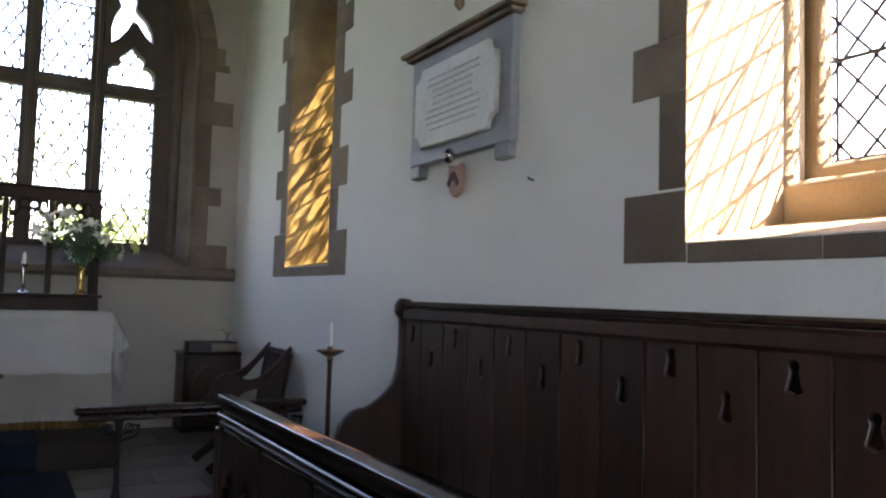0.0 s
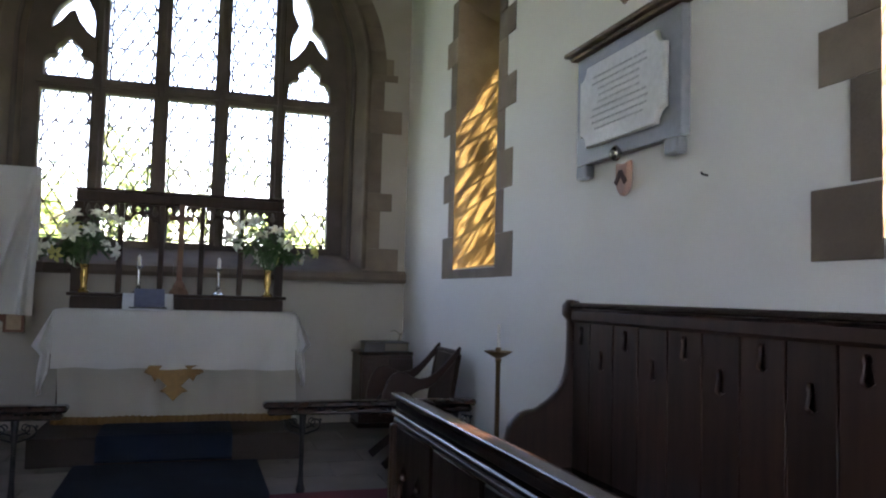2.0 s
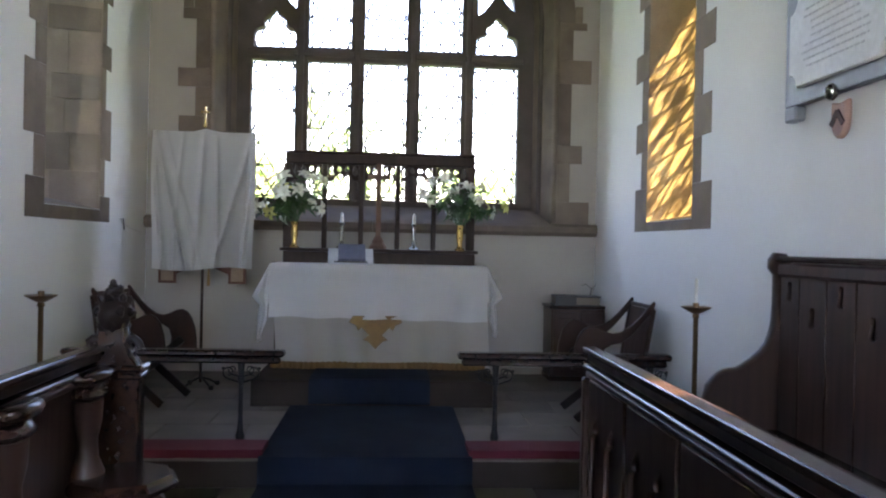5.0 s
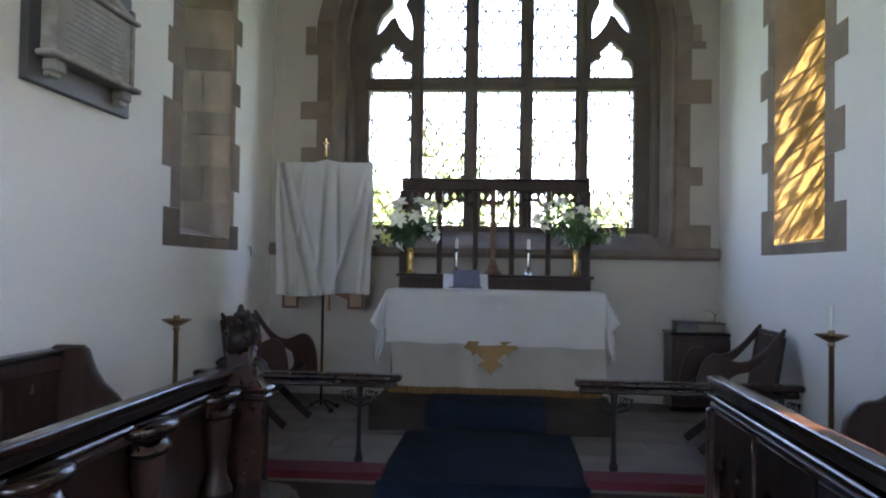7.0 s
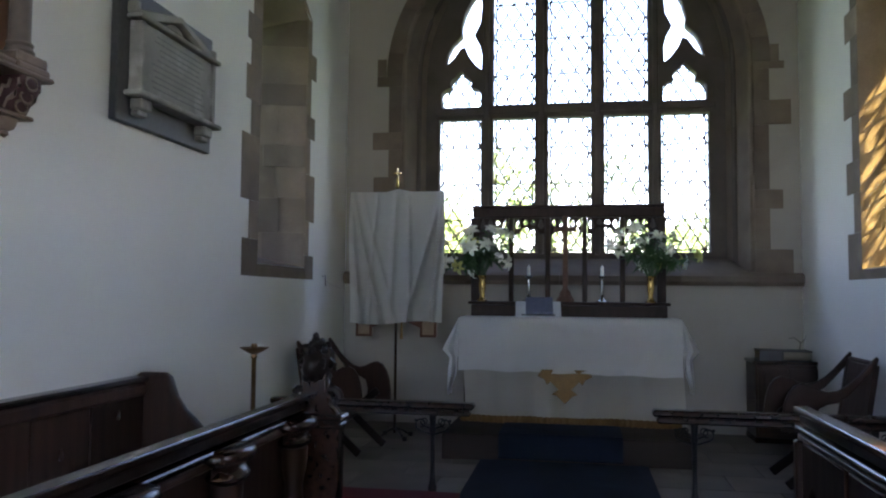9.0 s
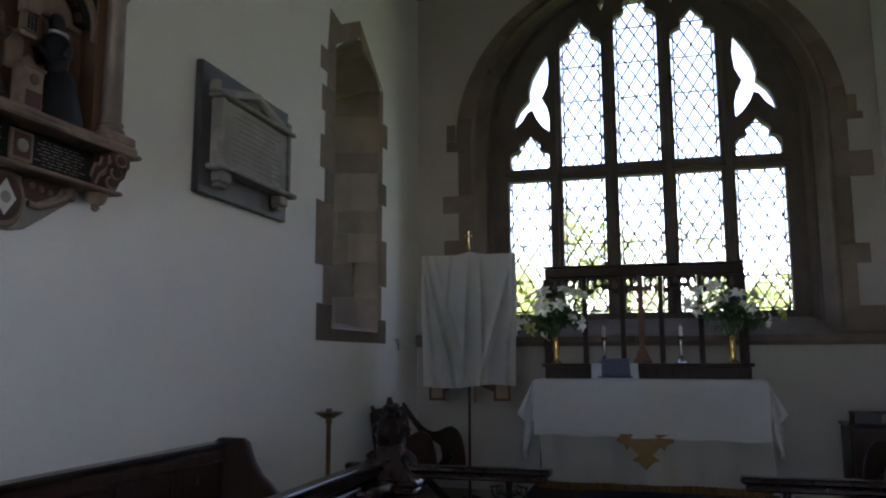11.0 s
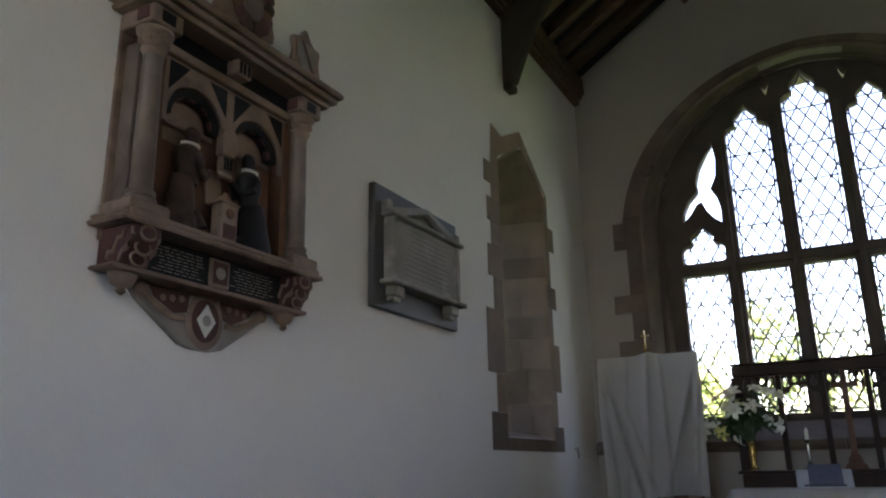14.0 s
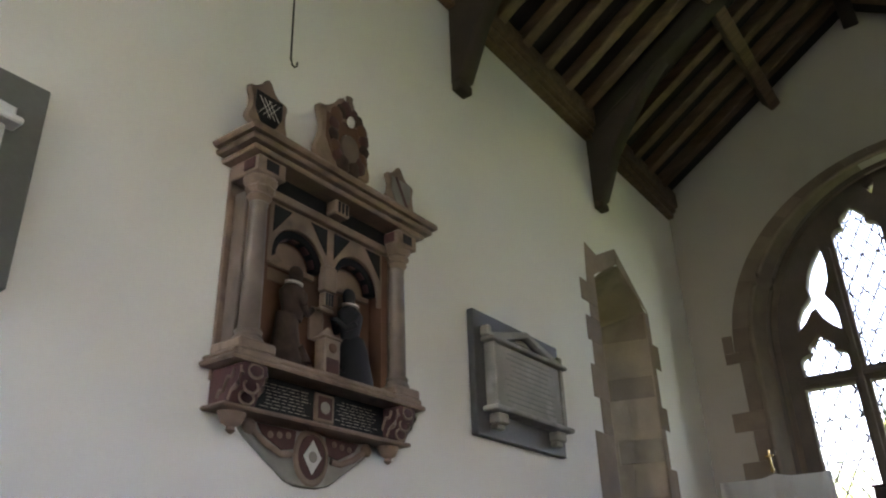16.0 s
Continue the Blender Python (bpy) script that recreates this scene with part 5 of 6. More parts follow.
part("ground_slab", boxes((-0.055, 0.0, -0.535, 0.535, 0.0, 0.655)), GREY_MARBLE, t, bevel=0.006)
r = 0.075
corner = lambda cy, cz, a0: [(cy + r * math.cos(radians(a0 - 90 * i / 6)), cz + r * math.sin(radians(a0 - 90 * i / 6))) for i in range(7)]
y0, y1, z0, z1 = -0.435, 0.435, 0.085, 0.565
out = corner(y0, z0, 90) + corner(y1, z0, 180) + corner(y1, z1, 270) + corner(y0, z1, 360)
link("panel", slab([out], 0.035, 0.006, Matrix.Translation((-0.072, 0, 0)) @ FACE_X), MARBLE, t)
text_bars(t, INK, -0.3, 0.3, 0.16, 0.50, 9, -0.0895, -1, 3, 0.28)
part("cornice", boxes((-0.12, 0.0, -0.60, 0.60, 0.683, 0.71), (-0.09, 0.0, -0.57, 0.57, 0.657, 0.681)), ALABASTER, t, bevel=0.007)
for s in (1, -1):
    part("bracket", boxes((-0.065, 0.0, s * 0.40, s * 0.52, -0.085, -0.002)), GREY_MARBLE, t, bevel=0.01)
heater = [(-0.068, 0.0), (-0.068, -0.075)] + [(0.068 * math.sin(radians(-90 + 180 * i / 10)), -0.075 - 0.115 * math.cos(radians(-90 + 180 * i / 10)) ** 0.8) for i in range(1, 10)] + [(0.068, -0.075), (0.068, 0.0), (0.0, -0.012)]
sh = link("shield", slab([[(y + 0.02, z - 0.045) for y, z in heater]], 0.04, 0.012, Matrix.Translation((-0.03, 0, 0)) @ FACE_X), PINK, t, "painted pinkish shield with a red chevron")
bm = bmesh.new()
for k in (1, -1):
    beam(bm, (-0.053, 0.02, -0.10), (-0.053, 0.02 + k * 0.052, -0.165), 0.03, 0.008, up=(1, 0, 0))
part("chevron", bm, MON_RED, sh)
part("helmet_crest", lathe([(0.012, 0), (0.032, 0.02), (0.036, 0.05), (0.02, 0.075), (0.008, 0.085)], 12, m=Matrix.Translation((-0.085, 0.02, -0.045))), SILVER, t, "small pale helmet crest", soft=60)
orn = thing("wall_ornament", pose(XS, 3.69, 3.22), "small carved stone pendant on the plaster above the tablet", "wall ornament")
part("pendant", lathe([(0.006, 0), (0.03, 0.03), (0.026, 0.07), (0.05, 0.10), (0.04, 0.16)], 12, m=Matrix.Translation((-0.05, 0, 0))), ALABASTER, orn, soft=60)
nail = part("nail", tube([(0, 0, 0), (-0.03, 0.0, 0.004), (-0.035, 0.0, 0.015)], 0.005, 6), IRON)
tagged(nail, "small iron nail in the plaster", "nail")
nail.matrix_basis = pose(XS, 3.02, 2.17)

# north tablet: local y along the wall, x out of it
t = thing("wall_tablet", pose(XN, 4.448, 2.553) @ Matrix.Diagonal((1, 0.968, 0.965, 1)), "grey stone tablet with a pediment on a dark slate ground", "memorial tablet", "memorial tablets")
part("ground_slab", boxes((0.0, 0.05, -0.58, 0.58, 0.0, 0.84)), SLATE, t, bevel=0.006)
part("panel", boxes((0.05, 0.12, -0.43, 0.43, 0.19, 0.62)), GREY_STONE, t, bevel=0.008)
text_bars(t, INK_DARK, -0.34, 0.34, 0.23, 0.59, 10, 0.121, 1, 9, 0.2)
for s in (1, -1):
    part("pilaster_face", boxes((0.05, 0.135, s * 0.432, s * 0.47, 0.19, 0.62)), GREY_STONE, t, bevel=0.006)
part("sill", boxes((0.05, 0.165, -0.52, 0.52, 0.155, 0.188)), GREY_STONE, t, bevel=0.008)
part("cornice", boxes((0.05, 0.155, -0.51, 0.51, 0.622, 0.65)), GREY_STONE, t, bevel=0.007)
ped = [(-0.50, 0.652), (0.50, 0.652), (0.50, 0.672), (0.0, 0.80), (-0.50, 0.672)]
link("pediment", slab([ped, [(-0.30, 0.672), (0.30, 0.672), (0.0, 0.755)]], 0.07, 0.006, Matrix.Translation((0.09, 0, 0)) @ FACE_X), GREY_STONE, t)
part("palmette", lathe([(0.01, 0), (0.12, 0.02), (0.06, 0.05), (0.0, 0.06)], 12, m=Matrix.Translation((0.075, 0, 0.68)) @ Matrix.Diagonal((0.15, 1, 1.1, 1))), GREY_STONE, t)
for s in (1, -1):
    part("acroterion", boxes((0.05, 0.12, s * 0.46, s * 0.51, 0.652, 0.73)), GREY_STONE, t, bevel=0.012)
    part("bracket", boxes((0.05, 0.13, s * 0.33, s * 0.45, 0.085, 0.153), (0.05, 0.105, s * 0.34, s * 0.44, 0.05, 0.084)), GREY_STONE, t, bevel=0.008)

# further tablet beyond the monument
t = thing("wall_tablet", pose(XN, 0.49, 2.60) @ Matrix.Diagonal((1, 1, 0.955, 1)), "pale marble tablet on a grey slate ground", "memorial tablet", "memorial tablets")
part("ground_slab", boxes((0.0, 0.04, -0.59, 0.59, 0.0, 0.85)), material("mid grey slate", (0.16, 0.165, 0.15), 0.6, second=(0.12, 0.125, 0.115), scale=3, grain=40), t, bevel=0.006)
part("panel", boxes((0.04, 0.08, -0.45, 0.45, 0.16, 0.60)), MARBLE, t, bevel=0.006)
part("cornice", boxes((0.04, 0.12, -0.49, 0.49, 0.602, 0.63)), MARBLE, t, bevel=0.006)
link("pediment", slab([[(-0.47, 0.632), (0.47, 0.632), (0.47, 0.68), (0.33, 0.69), (0.0, 0.79), (-0.33, 0.69), (-0.47, 0.68)]], 0.05, 0.008, Matrix.Translation((0.067, 0, 0)) @ FACE_X), MARBLE, t)
text_bars(t, INK, -0.34, 0.34, 0.2, 0.56, 9, 0.081, 1, 12, 0.25)
for s in (1, -1):
    part("bracket", boxes((0.04, 0.11, s * 0.34, s * 0.44, 0.06, 0.158)), MARBLE, t, bevel=0.012)
hk = thing("hanging_hook", pose(XN + 0.08, 2.206, 4.24), "thin iron rod ending in a hook above the monument", "hook")
part("rod", tube([(0, 0, 1.72), (0, -0.01, 0.9), (0, 0, 0.03), (0, 0.012, 0.0), (0, 0.03, -0.006), (0, 0.045, 0.01), (0, 0.045, 0.035)], 0.006, 6), IRON, hk, soft=60)

# ---- the great wall monument ----
MON_AT = pose(XN, 2.52, 2.11) @ Matrix.Diagonal((0.64, 1.04, 0.96, 1)) @ Matrix.Translation((0, 0, -2.11))
mon = thing("wall_monument", MON_AT, "tall painted alabaster wall monument with columns and two kneeling statues", "monument")


def turned(name, profile, x, y, mat, parent, n=18, label="", k=1.0):
    return part(name, lathe(profile, n, m=Matrix.Translation((x, y, 0)) @ Matrix.Diagonal((k * 1.5, k, 1, 1))), mat, parent, label, soft=45)


def plate(name, outlines, x0, x1, mat, parent, label="", bevel=0.006):
    return link(name, slab(outlines, x1 - x0, bevel, Matrix.Translation(((x0 + x1) / 2, 0, 0)) @ FACE_X), mat, parent, label)


# back slab and niche
plate("back_slab", [rect(-0.55, 0.55, 2.50, 3.55)], 0.0, 0.03, ALABASTER, mon)
part("niche_back", boxes((0.031, 0.037, -0.42, 0.42, 2.60, 3.40)), MON_BROWN, mon, "dull brown painted niche back")
for s in (1, -1):
    part("niche_side", boxes((0.03, 0.17, s * 0.385, s * 0.43, 2.60, 3.42)), MON_BROWN, mon)
    part("niche_pier", boxes((0.03, 0.16, s * 0.435, s * 0.52, 2.62, 3.42)), PILLAR, mon, bevel=0.006)
    part("pier_inlay", boxes((0.161, 0.167, s * 0.45, s * 0.505, 2.72, 3.36)), ALABASTER, mon)
# two arches with a hanging keystone
holes = []
for c in (-0.195, 0.195):
    holes.append([(c - 0.165, 2.95), (c + 0.165, 2.95)] + [(c + 0.165 * math.cos(math.pi * i / 14), 3.16 + 0.165 * math.sin(math.pi * i / 14)) for i in range(15)])
spandrel = [(-0.385, 3.10), (-0.36, 3.10)] + [(-0.195 - 0.165 * math.cos(math.pi * i / 14), 3.16 + 0.165 * math.sin(math.pi * i / 14)) for i in range(15)]
spandrel += [(-0.03, 3.08), (0.03, 3.08)] + [(0.195 - 0.165 * math.cos(math.pi * i / 14), 3.16 + 0.165 * math.sin(math.pi * i / 14)) for i in range(15)] + [(0.36, 3.10), (0.385, 3.10), (0.385, 3.42), (-0.385, 3.42)]
plate("arcade_front", [spandrel], 0.14, 0.175, ALABASTER, mon, bevel=0.004)
for c in (-0.195, 0.195):
    ringo = [(c + 0.165 * math.cos(math.pi * i / 16), 3.16 + 0.165 * math.sin(math.pi * i / 16)) for i in range(17)]
    ringi = [(c + 0.125 * math.cos(math.pi * i / 16), 3.16 + 0.125 * math.sin(math.pi * i / 16)) for i in range(17)][::-1]
    plate("arch_soffit", [ringo + ringi], 0.05, 0.139, MON_BLACK, mon, bevel=0.003)
    for i in range(5):
        a = math.pi * (i + 0.5) / 5
        bm = bmesh.new()
        box(bm, 0.07, 0.125, -0.008, 0.008, -0.024, 0.024, Matrix.Translation((0, c + 0.127 * math.cos(a), 3.16 + 0.127 * math.sin(a))) @ Matrix.Rotation(a, 4, "X"))
        part("coffer", bm, MON_RED, mon, bevel=0.003)
    shell = [(c + 0.12 * math.cos(math.pi * i / 12), 3.16 + 0.12 * math.sin(math.pi * i / 12)) for i in range(13)]
    plate("lunette", [shell], 0.038, 0.046, ALABASTER, mon)
    plate("lunette_sill", [rect(c - 0.16, c + 0.16, 3.13, 3.158)], 0.038, 0.07, ALABASTER, mon, bevel=0.004)
    for s in (-1, 1):
        tri = [(c + s * 0.06, 3.405), (c + s * 0.17, 3.405), (c + s * 0.17, 3.255), (c + s * 0.125, 3.315)]
        plate("spandrel_inlay", [tri], 0.176, 0.181, MON_BLACK, mon, bevel=0.001)
key = part("pendant_keystone", boxes((0.12, 0.20, -0.04, 0.04, 3.06, 3.20), (0.12, 0.185, -0.03, 0.03, 2.98, 3.058), (0.12, 0.17, -0.045, 0.045, 2.955, 2.978)), ALABASTER, mon, bevel=0.006)
for i in (-1, 0, 1):
    part("flute", boxes((0.186, 0.192, i * 0.018 - 0.005, i * 0.018 + 0.005, 2.985, 3.05)), MON_BLACK, key)

# columns
for s in (1, -1):
    y = s * 0.475
    col = turned("column", [(0.062, 2.655), (0.066, 2.67), (0.055, 2.69), (0.060, 2.705), (0.047, 2.725), (0.046, 2.95), (0.040, 3.33), (0.044, 3.34), (0.040, 3.35)], 0.215, y, PILLAR, mon, label="veined grey-brown marble column shaft")
    cap = turned("capital", [(0.042, 3.35), (0.058, 3.375), (0.048, 3.39), (0.068, 3.415), (0.056, 3.43), (0.078, 3.455), (0.078, 3.47)], 0.215, y, ALABASTER, col)
    bm = bmesh.new()
    for i in range(8):
        a = i * math.pi / 4
        lathe([(0.002, 0), (0.014, 0.012), (0.016, 0.03), (0.004, 0.042)], 6, bm, Matrix.Translation((0.215 + 0.084 * math.cos(a), y + 0.056 * math.sin(a), 3.395)))
    part("acanthus_leaves", bm, ALABASTER, cap, soft=60)
    part("pedestal_block", boxes((0.03, 0.33, y - 0.095, y + 0.095, 2.60, 2.652)), ALABASTER, mon, bevel=0.01)
    ent = part("entablature_block", boxes((0.03, 0.335, y - 0.08, y + 0.08, 3.472, 3.56)), ALABASTER, mon, bevel=0.006)
    part("inlay_panel", boxes((0.336, 0.341, y - 0.035, y + 0.035, 3.49, 3.545)), MON_BLACK, ent)
    part("side_inlay", boxes((0.19, 0.30, y - 0.086, y - 0.081, 3.49, 3.545)), MON_RED, ent)
    part("base_bracket", boxes((0.18, 0.345, y - 0.10, y + 0.10, 2.565, 2.602)), ALABASTER, mon, bevel=0.01)
# base ledge
part("base_ledge", boxes((0.0, 0.35, -0.605, 0.605, 2.548, 2.572), (0.0, 0.33, -0.59, 0.59, 2.573, 2.60)), ALABASTER, mon, bevel=0.01)
part("niche_floor", boxes((0.03, 0.25, -0.43, 0.43, 2.601, 2.625)), ALABASTER, mon, bevel=0.006)
# entablature
part("architrave", boxes((0.0, 0.21, -0.40, 0.40, 3.425, 3.47)), ALABASTER, mon, bevel=0.006)
part("frieze", boxes((0.0, 0.19, -0.40, 0.40, 3.472, 3.558)), MON_BLACK, mon, "black touchstone frieze")
cb = part("frieze_bracket", boxes((0.19, 0.30, -0.05, 0.05, 3.475, 3.558)), ALABASTER, mon, bevel=0.008)
for i in (-1, 0, 1):
    part("flute", boxes((0.301, 0.306, i * 0.026 - 0.007, i * 0.026 + 0.007, 3.485, 3.548)), MON_BLACK, cb)
part("cornice_bed", boxes((0.0, 0.37, -0.60, 0.60, 3.56, 3.59)), ALABASTER, mon, bevel=0.008)
part("cornice", boxes((0.0, 0.42, -0.635, 0.635, 3.592, 3.625)), ALABASTER, mon, bevel=0.01)
part("cornice_top", boxes((0.0, 0.46, -0.66, 0.66, 3.627, 3.665)), ALABASTER, mon, bevel=0.014)

# inscription stage
part("inscription_panel", boxes((0.0, 0.16, -0.42, 0.42, 2.385, 2.547)), MON_BLACK, mon, "black inscription panel with gilt lines")
text_bars(mon, GILT, -0.37, -0.075, 2.405, 2.525, 8, 0.1605, 1, 21, 0.2)
text_bars(mon, GILT, 0.075, 0.37, 2.405, 2.525, 8, 0.1605, 1, 22, 0.2)
cen = part("centre_panel", boxes((0.16, 0.182, -0.06, 0.06, 2.397, 2.532)), ALABASTER, mon, bevel=0.006)
part("centre_inlay", boxes((0.183, 0.187, -0.042, 0.042, 2.412, 2.517)), MON_RED, cen)
part("centre_boss", lathe([(0.03, 0), (0.026, 0.008), (0.01, 0.014)], 14, m=Matrix.Translation((0.187, 0, 2.465)) @ pose(0, 0, 0, 0, 90, 0)), GILT, cen)
for s in (1, -1):
    y = s * 0.475
    prof = [(0.0, 2.547), (0.32, 2.547), (0.325, 2.51), (0.29, 2.47), (0.25, 2.435), (0.23, 2.40), (0.215, 2.385), (0.0, 2.385)]
    cons = link("console", slab([prof], 0.13, 0.008, Matrix.Translation((0, y, 0)) @ FACE_Y), MON_RED, mon, "red painted scrolled console")
    for k in (-1, 1):
        rim = tube([(0.305, y + k * 0.06, 2.528), (0.308, y + k * 0.06, 2.50), (0.272, y + k * 0.06, 2.455), (0.222, y + k * 0.06, 2.43), (0.2, y + k * 0.06, 2.395)], 0.012, 6)
        part("scroll_rim", rim, ALABASTER, cons, soft=60)
    for k, (sx, sz) in enumerate(((0.31, 2.515), (0.275, 2.455), (0.24, 2.41))):
        ring = [(sx + 0.012, y + 0.036 * math.cos(a), sz + 0.03 * math.sin(a)) for a in [math.pi * 2 * i / 14 for i in range(15)]]
        part("strapwork", tube(ring, 0.007, 6), ALABASTER, cons, soft=60)
    web = [(0.10 + 0.15 * i / 8, y - 0.068, 2.41 + 0.11 * (i / 8) + 0.016 * math.sin(i * 1.6)) for i in range(9)]
    part("side_strapwork", tube(web, 0.009, 6), ALABASTER, cons, soft=60)
    part("drop", lathe([(0.006, 2.27), (0.026, 2.285), (0.02, 2.30), (0.052, 2.315), (0.062, 2.335), (0.072, 2.36)], 10, m=Matrix.Translation((0.12, y, 0)) @ Matrix.Diagonal((1.1, 0.9, 1, 1))), ALABASTER, cons, soft=50)
part("lower_ledge", boxes((0.0, 0.23, -0.575, 0.575, 2.364, 2.383)), ALABASTER, mon, bevel=0.007)
# apron below
apron = [(-0.36, 2.36), (-0.40, 2.335), (-0.36, 2.29), (-0.12, 2.125), (-0.06, 2.11), (0.06, 2.11), (0.12, 2.125), (0.36, 2.29), (0.40, 2.335), (0.36, 2.36)]
ap = plate("apron", [apron], 0.0, 0.05, GREY_STONE, mon, "shaped stone apron with red strapwork")
fld = [(-0.31, 2.355), (-0.28, 2.31), (-0.17, 2.255), (-0.10, 2.27), (-0.09, 2.355)]
for s in (1, -1):
    plate("red_field", [[(y * s, z) for y, z in fld]], 0.051, 0.06, MON_RED, ap, bevel=0.002)
    rim = [(0.06, s * 0.36, 2.345), (0.07, s * 0.33, 2.31), (0.07, s * 0.26, 2.265), (0.07, s * 0.18, 2.235), (0.07, s * 0.12, 2.24)]
    part("scroll_rim", tube(rim, 0.016, 8), ALABASTER, ap, soft=60)
    part("scroll_eye", lathe([(0.03, 0), (0.036, 0.02), (0.02, 0.04)], 12, m=Matrix.Translation((0.05, s * 0.355, 2.33)) @ pose(0, 0, 0, 0, 90, 0)), ALABASTER, ap, soft=60)
    for k in range(3):
        part("strapwork_leaf", lathe([(0.004, 0), (0.017, 0.006), (0.006, 0.012)], 8, m=Matrix.Translation((0.061, s * (0.14 + 0.05 * k), 2.325 - 0.006 * k)) @ pose(0, 0, 0, 0, 90, 0)), ALABASTER, ap)
ov = part("oval_frame", lathe([(0.100, 0), (0.108, 0.012), (0.100, 0.024), (0.084, 0.026), (0.082, 0.012)], 28, m=Matrix.Translation((0.051, 0, 2.245)) @ pose(0, 0, 0, 0, 90, 0) @ Matrix.Diagonal((1.25, 1, 1, 1))), ALABASTER, ap, soft=40)
part("oval_field", lathe([(0.082, 0.012), (0.08, 0.02)], 28, m=Matrix.Translation((0.052, 0, 2.245)) @ pose(0, 0, 0, 0, 90, 0) @ Matrix.Diagonal((1.25, 1, 1, 1))), MON_RED, ov)
plate("lozenge", [[(0, 2.165), (0.055, 2.245), (0, 2.325), (-0.055, 2.245)]], 0.074, 0.082, MARBLE, ov, "white lozenge", bevel=0.002)
part("lozenge_charge", lathe([(0.026, 0), (0.022, 0.006)], 14, m=Matrix.Translation((0.083, 0, 2.245)) @ pose(0, 0, 0, 0, 90, 0)), GREY_STONE, ov)


# crest and shields on the cornice
def cartouche(y, z, w, h, field, name, label, big=False, turn=0):
    pts = []
    for i in range(48):
        a = 2 * math.pi * i / 48
        k = 1 + 0.13 * math.cos(6 * a) + 0.05 * math.cos(3 * a + 1) + 0.03 * math.cos(12 * a)
        pts.append((w * k * math.sin(a), h * (1.0 if big else 1.0) * k * math.cos(a)))
    m = Matrix.Translation((0.26, y, z)) @ FACE_X
    c = link(name, slab([pts], 0.05, 0.014, m), ALABASTER, mon, label)
    inner = [(w * 0.66, h * 0.52), (w * 0.66, -0.1 * h), (w * 0.4, -0.5 * h), (0, -0.75 * h), (-w * 0.4, -0.5 * h), (-w * 0.66, -0.1 * h), (-w * 0.66, h * 0.52)]
    link("shield_field", slab([inner], 0.012, 0.003, Matrix.Translation((0.29, y, z)) @ FACE_X), field, c)
    part("foot", boxes((0.22, 0.29, y - 0.03, y + 0.03, 3.665, max(z - h + 0.03, 3.68))), ALABASTER, c, bevel=0.006)
    return c


c = cartouche(-0.50, 3.845, 0.12, 0.16, MON_BLACK, "left_shield", "small cartouche with a black shield")
bm = bmesh.new()
for k in (-1, 0, 1):
    box(bm, 0.297, 0.301, -0.0014, 0.0014, -0.06, 0.06, Matrix.Translation((0, -0.50 + k * 0.026, 3.85)) @ Matrix.Rotation(0.6, 4, "X"))
    box(bm, 0.298, 0.302, -0.0014, 0.0014, -0.06, 0.06, Matrix.Translation((0, -0.50 + k * 0.026, 3.85)) @ Matrix.Rotation(-0.6, 4, "X"))
part("fret", bm, MARBLE, c)
c = cartouche(0.46, 3.835, 0.12, 0.15, GREY_STONE, "right_shield", "small cartouche with a grey shield")
bm = bmesh.new()
box(bm, 0.297, 0.301, -0.01, 0.01, -0.1, 0.1, Matrix.Translation((0, 0.46, 3.83)) @ Matrix.Rotation(0.5, 4, "X"))
part("bend", bm, MON_RED, c)
c = cartouche(0.0, 3.935, 0.20, 0.255, MON_BROWN, "crest", "large carved crest with red mantling and a pale helm", True)
rng = random.Random(4)
for s in (1, -1):
    for i in range(8):
        a = radians(12 + 21 * i)
        bm = bmesh.new()
        bmesh.ops.create_icosphere(bm, subdivisions=2, radius=rng.uniform(0.034, 0.05))
        for v in bm.verts:
            v.co = Vector((v.co.x * 0.6, v.co.y, v.co.z * 1.2)) * (1 + 0.35 * noise.noise(v.co * 40 + Vector((i, s, 0))))
        bmesh.ops.translate(bm, verts=bm.verts[:], vec=(0.30, 0.03 + s * 0.115 * math.sin(a), 3.965 + 0.185 * math.cos(a)))
        part("mantling_leaf", bm, (MON_RED, MON_DARK, MON_BROWN)[i % 3], c, soft=60)
part("helm", lathe([(0.03, 0), (0.045, 0.03), (0.045, 0.065), (0.025, 0.10), (0.006, 0.11)], 12, m=Matrix.Translation((0.315, 0.03, 4.05)) @ Matrix.Diagonal((0.6, 0.55, 0.6, 1))), MARBLE, c, soft=50)
part("lower_shield", lathe([(0.07, 0), (0.065, 0.02), (0.03, 0.03)], 14, m=Matrix.Translation((0.30, 0.03, 3.90)) @ pose(0, 0, 0, 0, 90, 0) @ Matrix.Diagonal((1.3, 1, 1, 1))), PILLAR, c, soft=50)
part("crest_stub", lathe([(0.03, 0), (0.035, 0.03), (0.02, 0.07), (0.025, 0.09)], 10, m=Matrix.Translation((0.29, 0.03, 4.16))), PILLAR, c, soft=50)


plate("inscribed_scroll", [[(-0.045, 2.82), (0.045, 2.82), (0.05, 2.95), (0.03, 3.0), (-0.03, 3.0), (-0.05, 2.95)]], 0.038, 0.06, ALABASTER, mon, "pale carved panel at the back of the niche")
for k in (-1, 1):
    part("niche_label", boxes((0.038, 0.05, k * 0.23 - 0.08, k * 0.23 + 0.08, 3.05, 3.115)), ALABASTER, mon, bevel=0.004)


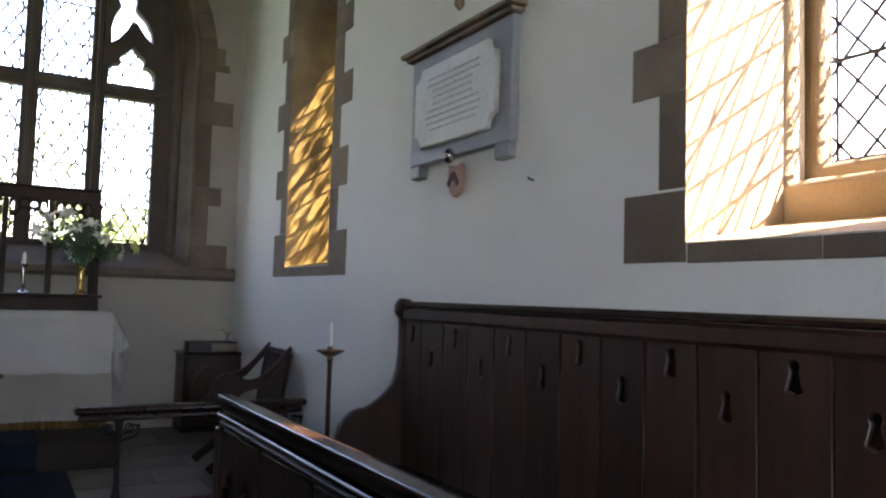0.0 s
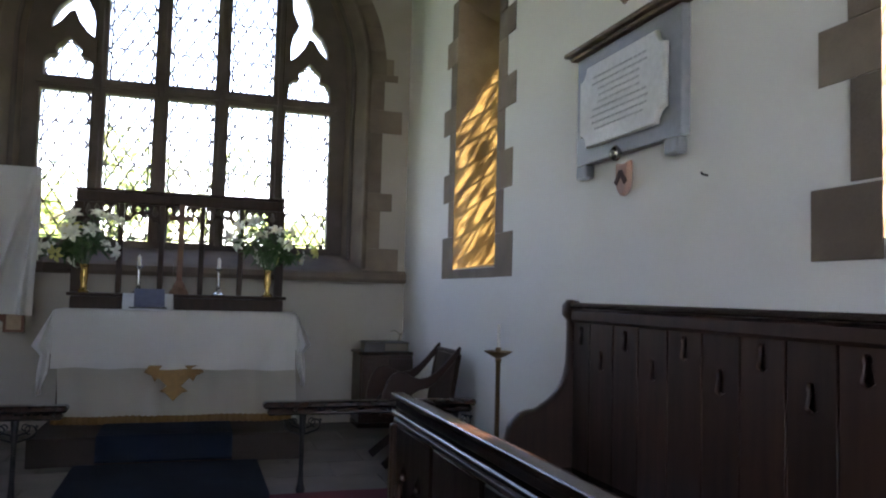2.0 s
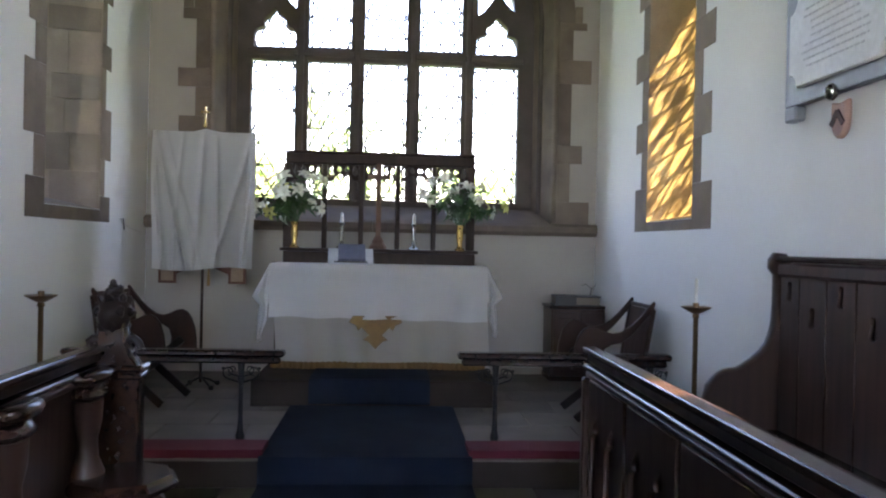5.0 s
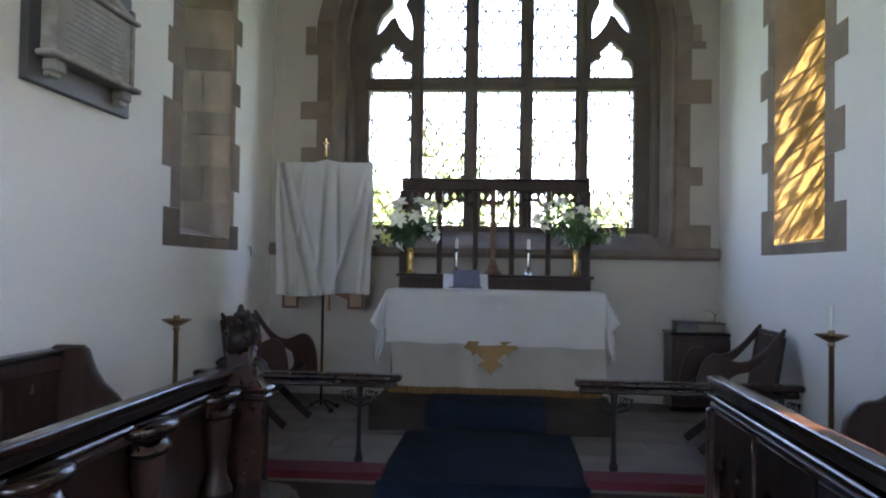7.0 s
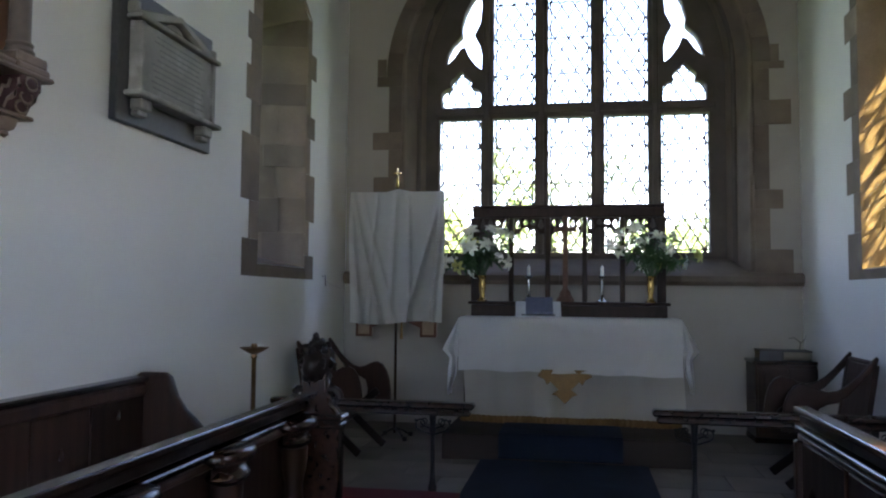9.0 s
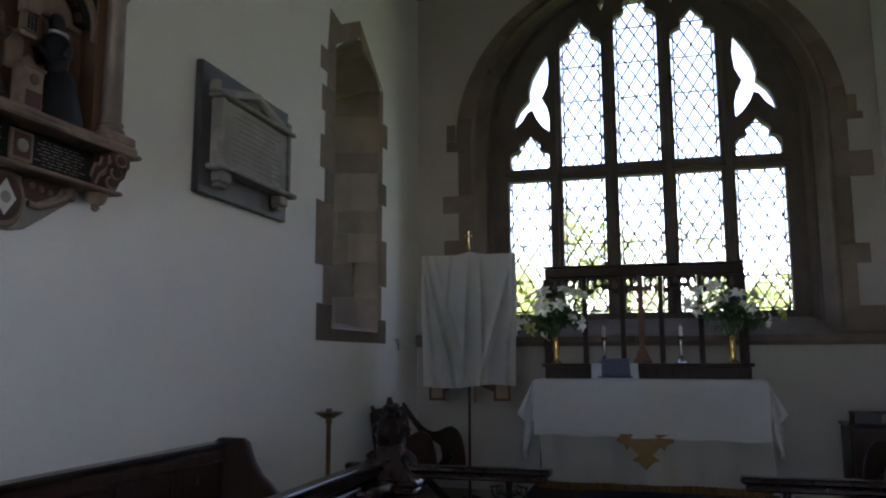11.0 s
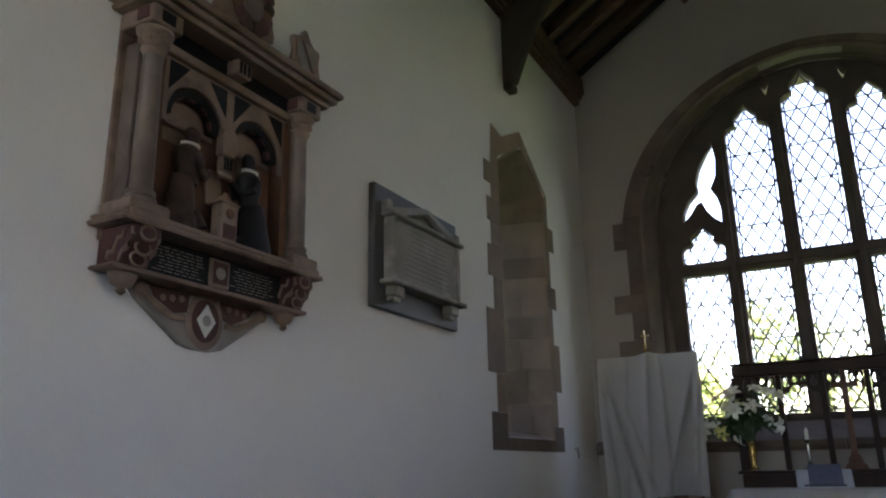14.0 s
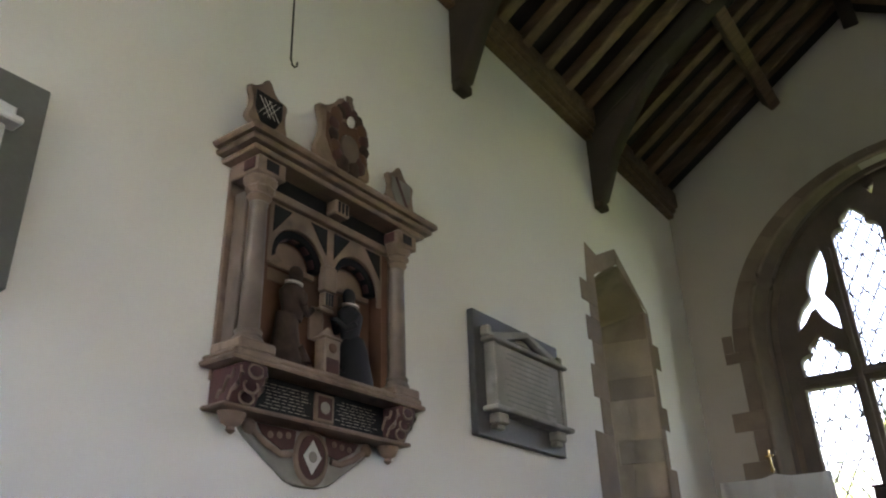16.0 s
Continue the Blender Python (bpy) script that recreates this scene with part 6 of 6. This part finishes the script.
# two kneeling statues facing each other across a small prayer desk, as plain draped shapes
def statue(y, face, mat, label, skirt):
    bm = bmesh.new()
    # robe trailing behind the knees, waist, chest, sleeves meeting in prayer, head
    lathe([(skirt * 1.1, 0.0), (skirt * 1.06, 0.04), (skirt * 0.9, 0.11), (skirt * 0.74, 0.19), (0.062, 0.25)], 18, bm, Matrix.Translation((0.14, y - face * 0.03, 2.625)) @ Matrix.Diagonal((0.9, 1.0, 1, 1)))
    lathe([(0.05, 0.23), (0.06, 0.28), (0.075, 0.34), (0.078, 0.37), (0.05, 0.405), (0.024, 0.42)], 16, bm, Matrix.Translation((0.14, y, 2.625)))
    for side in (0.06, -0.06):
        tube([(0.14 + side, y, 2.99), (0.145 + side * 1.25, y + face * 0.02, 2.925), (0.14 + side * 0.9, y + face * 0.06, 2.895), (0.14 + side * 0.2, y + face * 0.115, 2.945)], 0.026, 10, bm, 0.014)
        tube([(0.14 + side * 0.6, y + face * 0.02, 2.72), (0.14 + side * 0.7, y + face * 0.075, 2.66), (0.14 + side * 0.6, y + face * 0.02, 2.635)], 0.036, 8, bm, 0.026)
    lathe([(0.014, 0.41), (0.034, 0.435), (0.041, 0.465), (0.036, 0.495), (0.02, 0.512), (0.004, 0.517)], 14, bm, Matrix.Translation((0.14, y + face * 0.01, 2.625)))
    for v in bm.verts:
        v.co += v.normal * 0.005 * noise.noise(v.co * 28)
    st = part("kneeling_statue", bm, mat, None, soft=60)
    st.matrix_basis = MON_AT
    return tagged(st, label, "statue", "kneeling statues")


statue(-0.20, 1, MON_DARK, "small kneeling dark brown stone statue in the monument niche", 0.085)
statue(0.175, -1, MON_BLACK, "small kneeling black-robed stone statue in the monument niche", 0.115)
for y in (-0.20, 0.175):
    ruff = part("statue_ruff", lathe([(0.03, 0), (0.05, 0.006), (0.05, 0.016), (0.03, 0.022)], 16, m=Matrix.Translation((0.14, y, 3.035))), MARBLE, None, soft=50)
    ruff.matrix_basis = MON_AT
    tagged(ruff, "pale carved stone ruff on the kneeling statue", "ruff", "statue ruffs")
desk = part("prayer_desk", boxes((0.13, 0.24, -0.05, 0.05, 2.625, 2.80), (0.12, 0.25, -0.06, 0.06, 2.80, 2.815)), ALABASTER, mon, "small stone prayer desk", bevel=0.006)
part("desk_front", boxes((0.241, 0.245, -0.04, 0.04, 2.63, 2.70)), MON_RED, desk)
part("desk_boss", lathe([(0.026, 0), (0.022, 0.008), (0.01, 0.01)], 12, m=Matrix.Translation((0.241, 0, 2.755)) @ pose(0, 0, 0, 0, 90, 0)), MON_BROWN, desk)
part("desk_gable", lathe([(0.06, 2.816), (0.03, 2.845), (0.004, 2.87)], 4, m=Matrix.Translation((0.185, 0, 0))), ALABASTER, desk)

# ---- floor pieces ----
def pave(parent, name, mat, x0, x1, y0, y1, sx, sy, top, seed, skip=None):
    """Slightly uneven flags, each an object, sharing one mesh per size."""
    rng = random.Random(seed)
    bm = bmesh.new()
    box(bm, -sx / 2 + 0.004, sx / 2 - 0.004, -sy / 2 + 0.004, sy / 2 - 0.004, -0.03, 0.0)
    bmesh.ops.bevel(bm, geom=[e for e in bm.edges if all(v.co.z > -0.01 for v in e.verts)], offset=0.004, segments=1, affect="EDGES")
    me = bpy.data.meshes.new(name)
    bm.to_mesh(me)
    bm.free()
    me.materials.append(mat)
    j = 0
    y = y0 + sy / 2
    while y < y1:
        x = x0 + sx / 2 - (sx / 2 if j % 2 else 0)
        while x < x1 + sx / 4:
            if x - sx / 2 > x0 - 0.01 - sx / 2 and not (skip and skip(x, y)):
                ob = new(name, me)
                ob.parent = parent
                ob.matrix_basis = pose(min(max(x, x0 + sx / 2), x1 - sx / 2), y, top + rng.uniform(-0.0015, 0.0015), rng.uniform(-0.15, 0.15), rng.uniform(-0.15, 0.15), 0)
            x += sx
        y += sy
        j += 1


pave(sanctuary, "flagstone", FLAG, XN, XS, 5.0, YE, 0.62, 0.485, SANCT, 2, lambda x, y: y > 7.0 and -1.0 < x < 0.8)
pave(floor, "floor_tile", TILE, -1.38, 0.96, 2.6, 5.0, 0.23, 0.24, 0.0, 3)
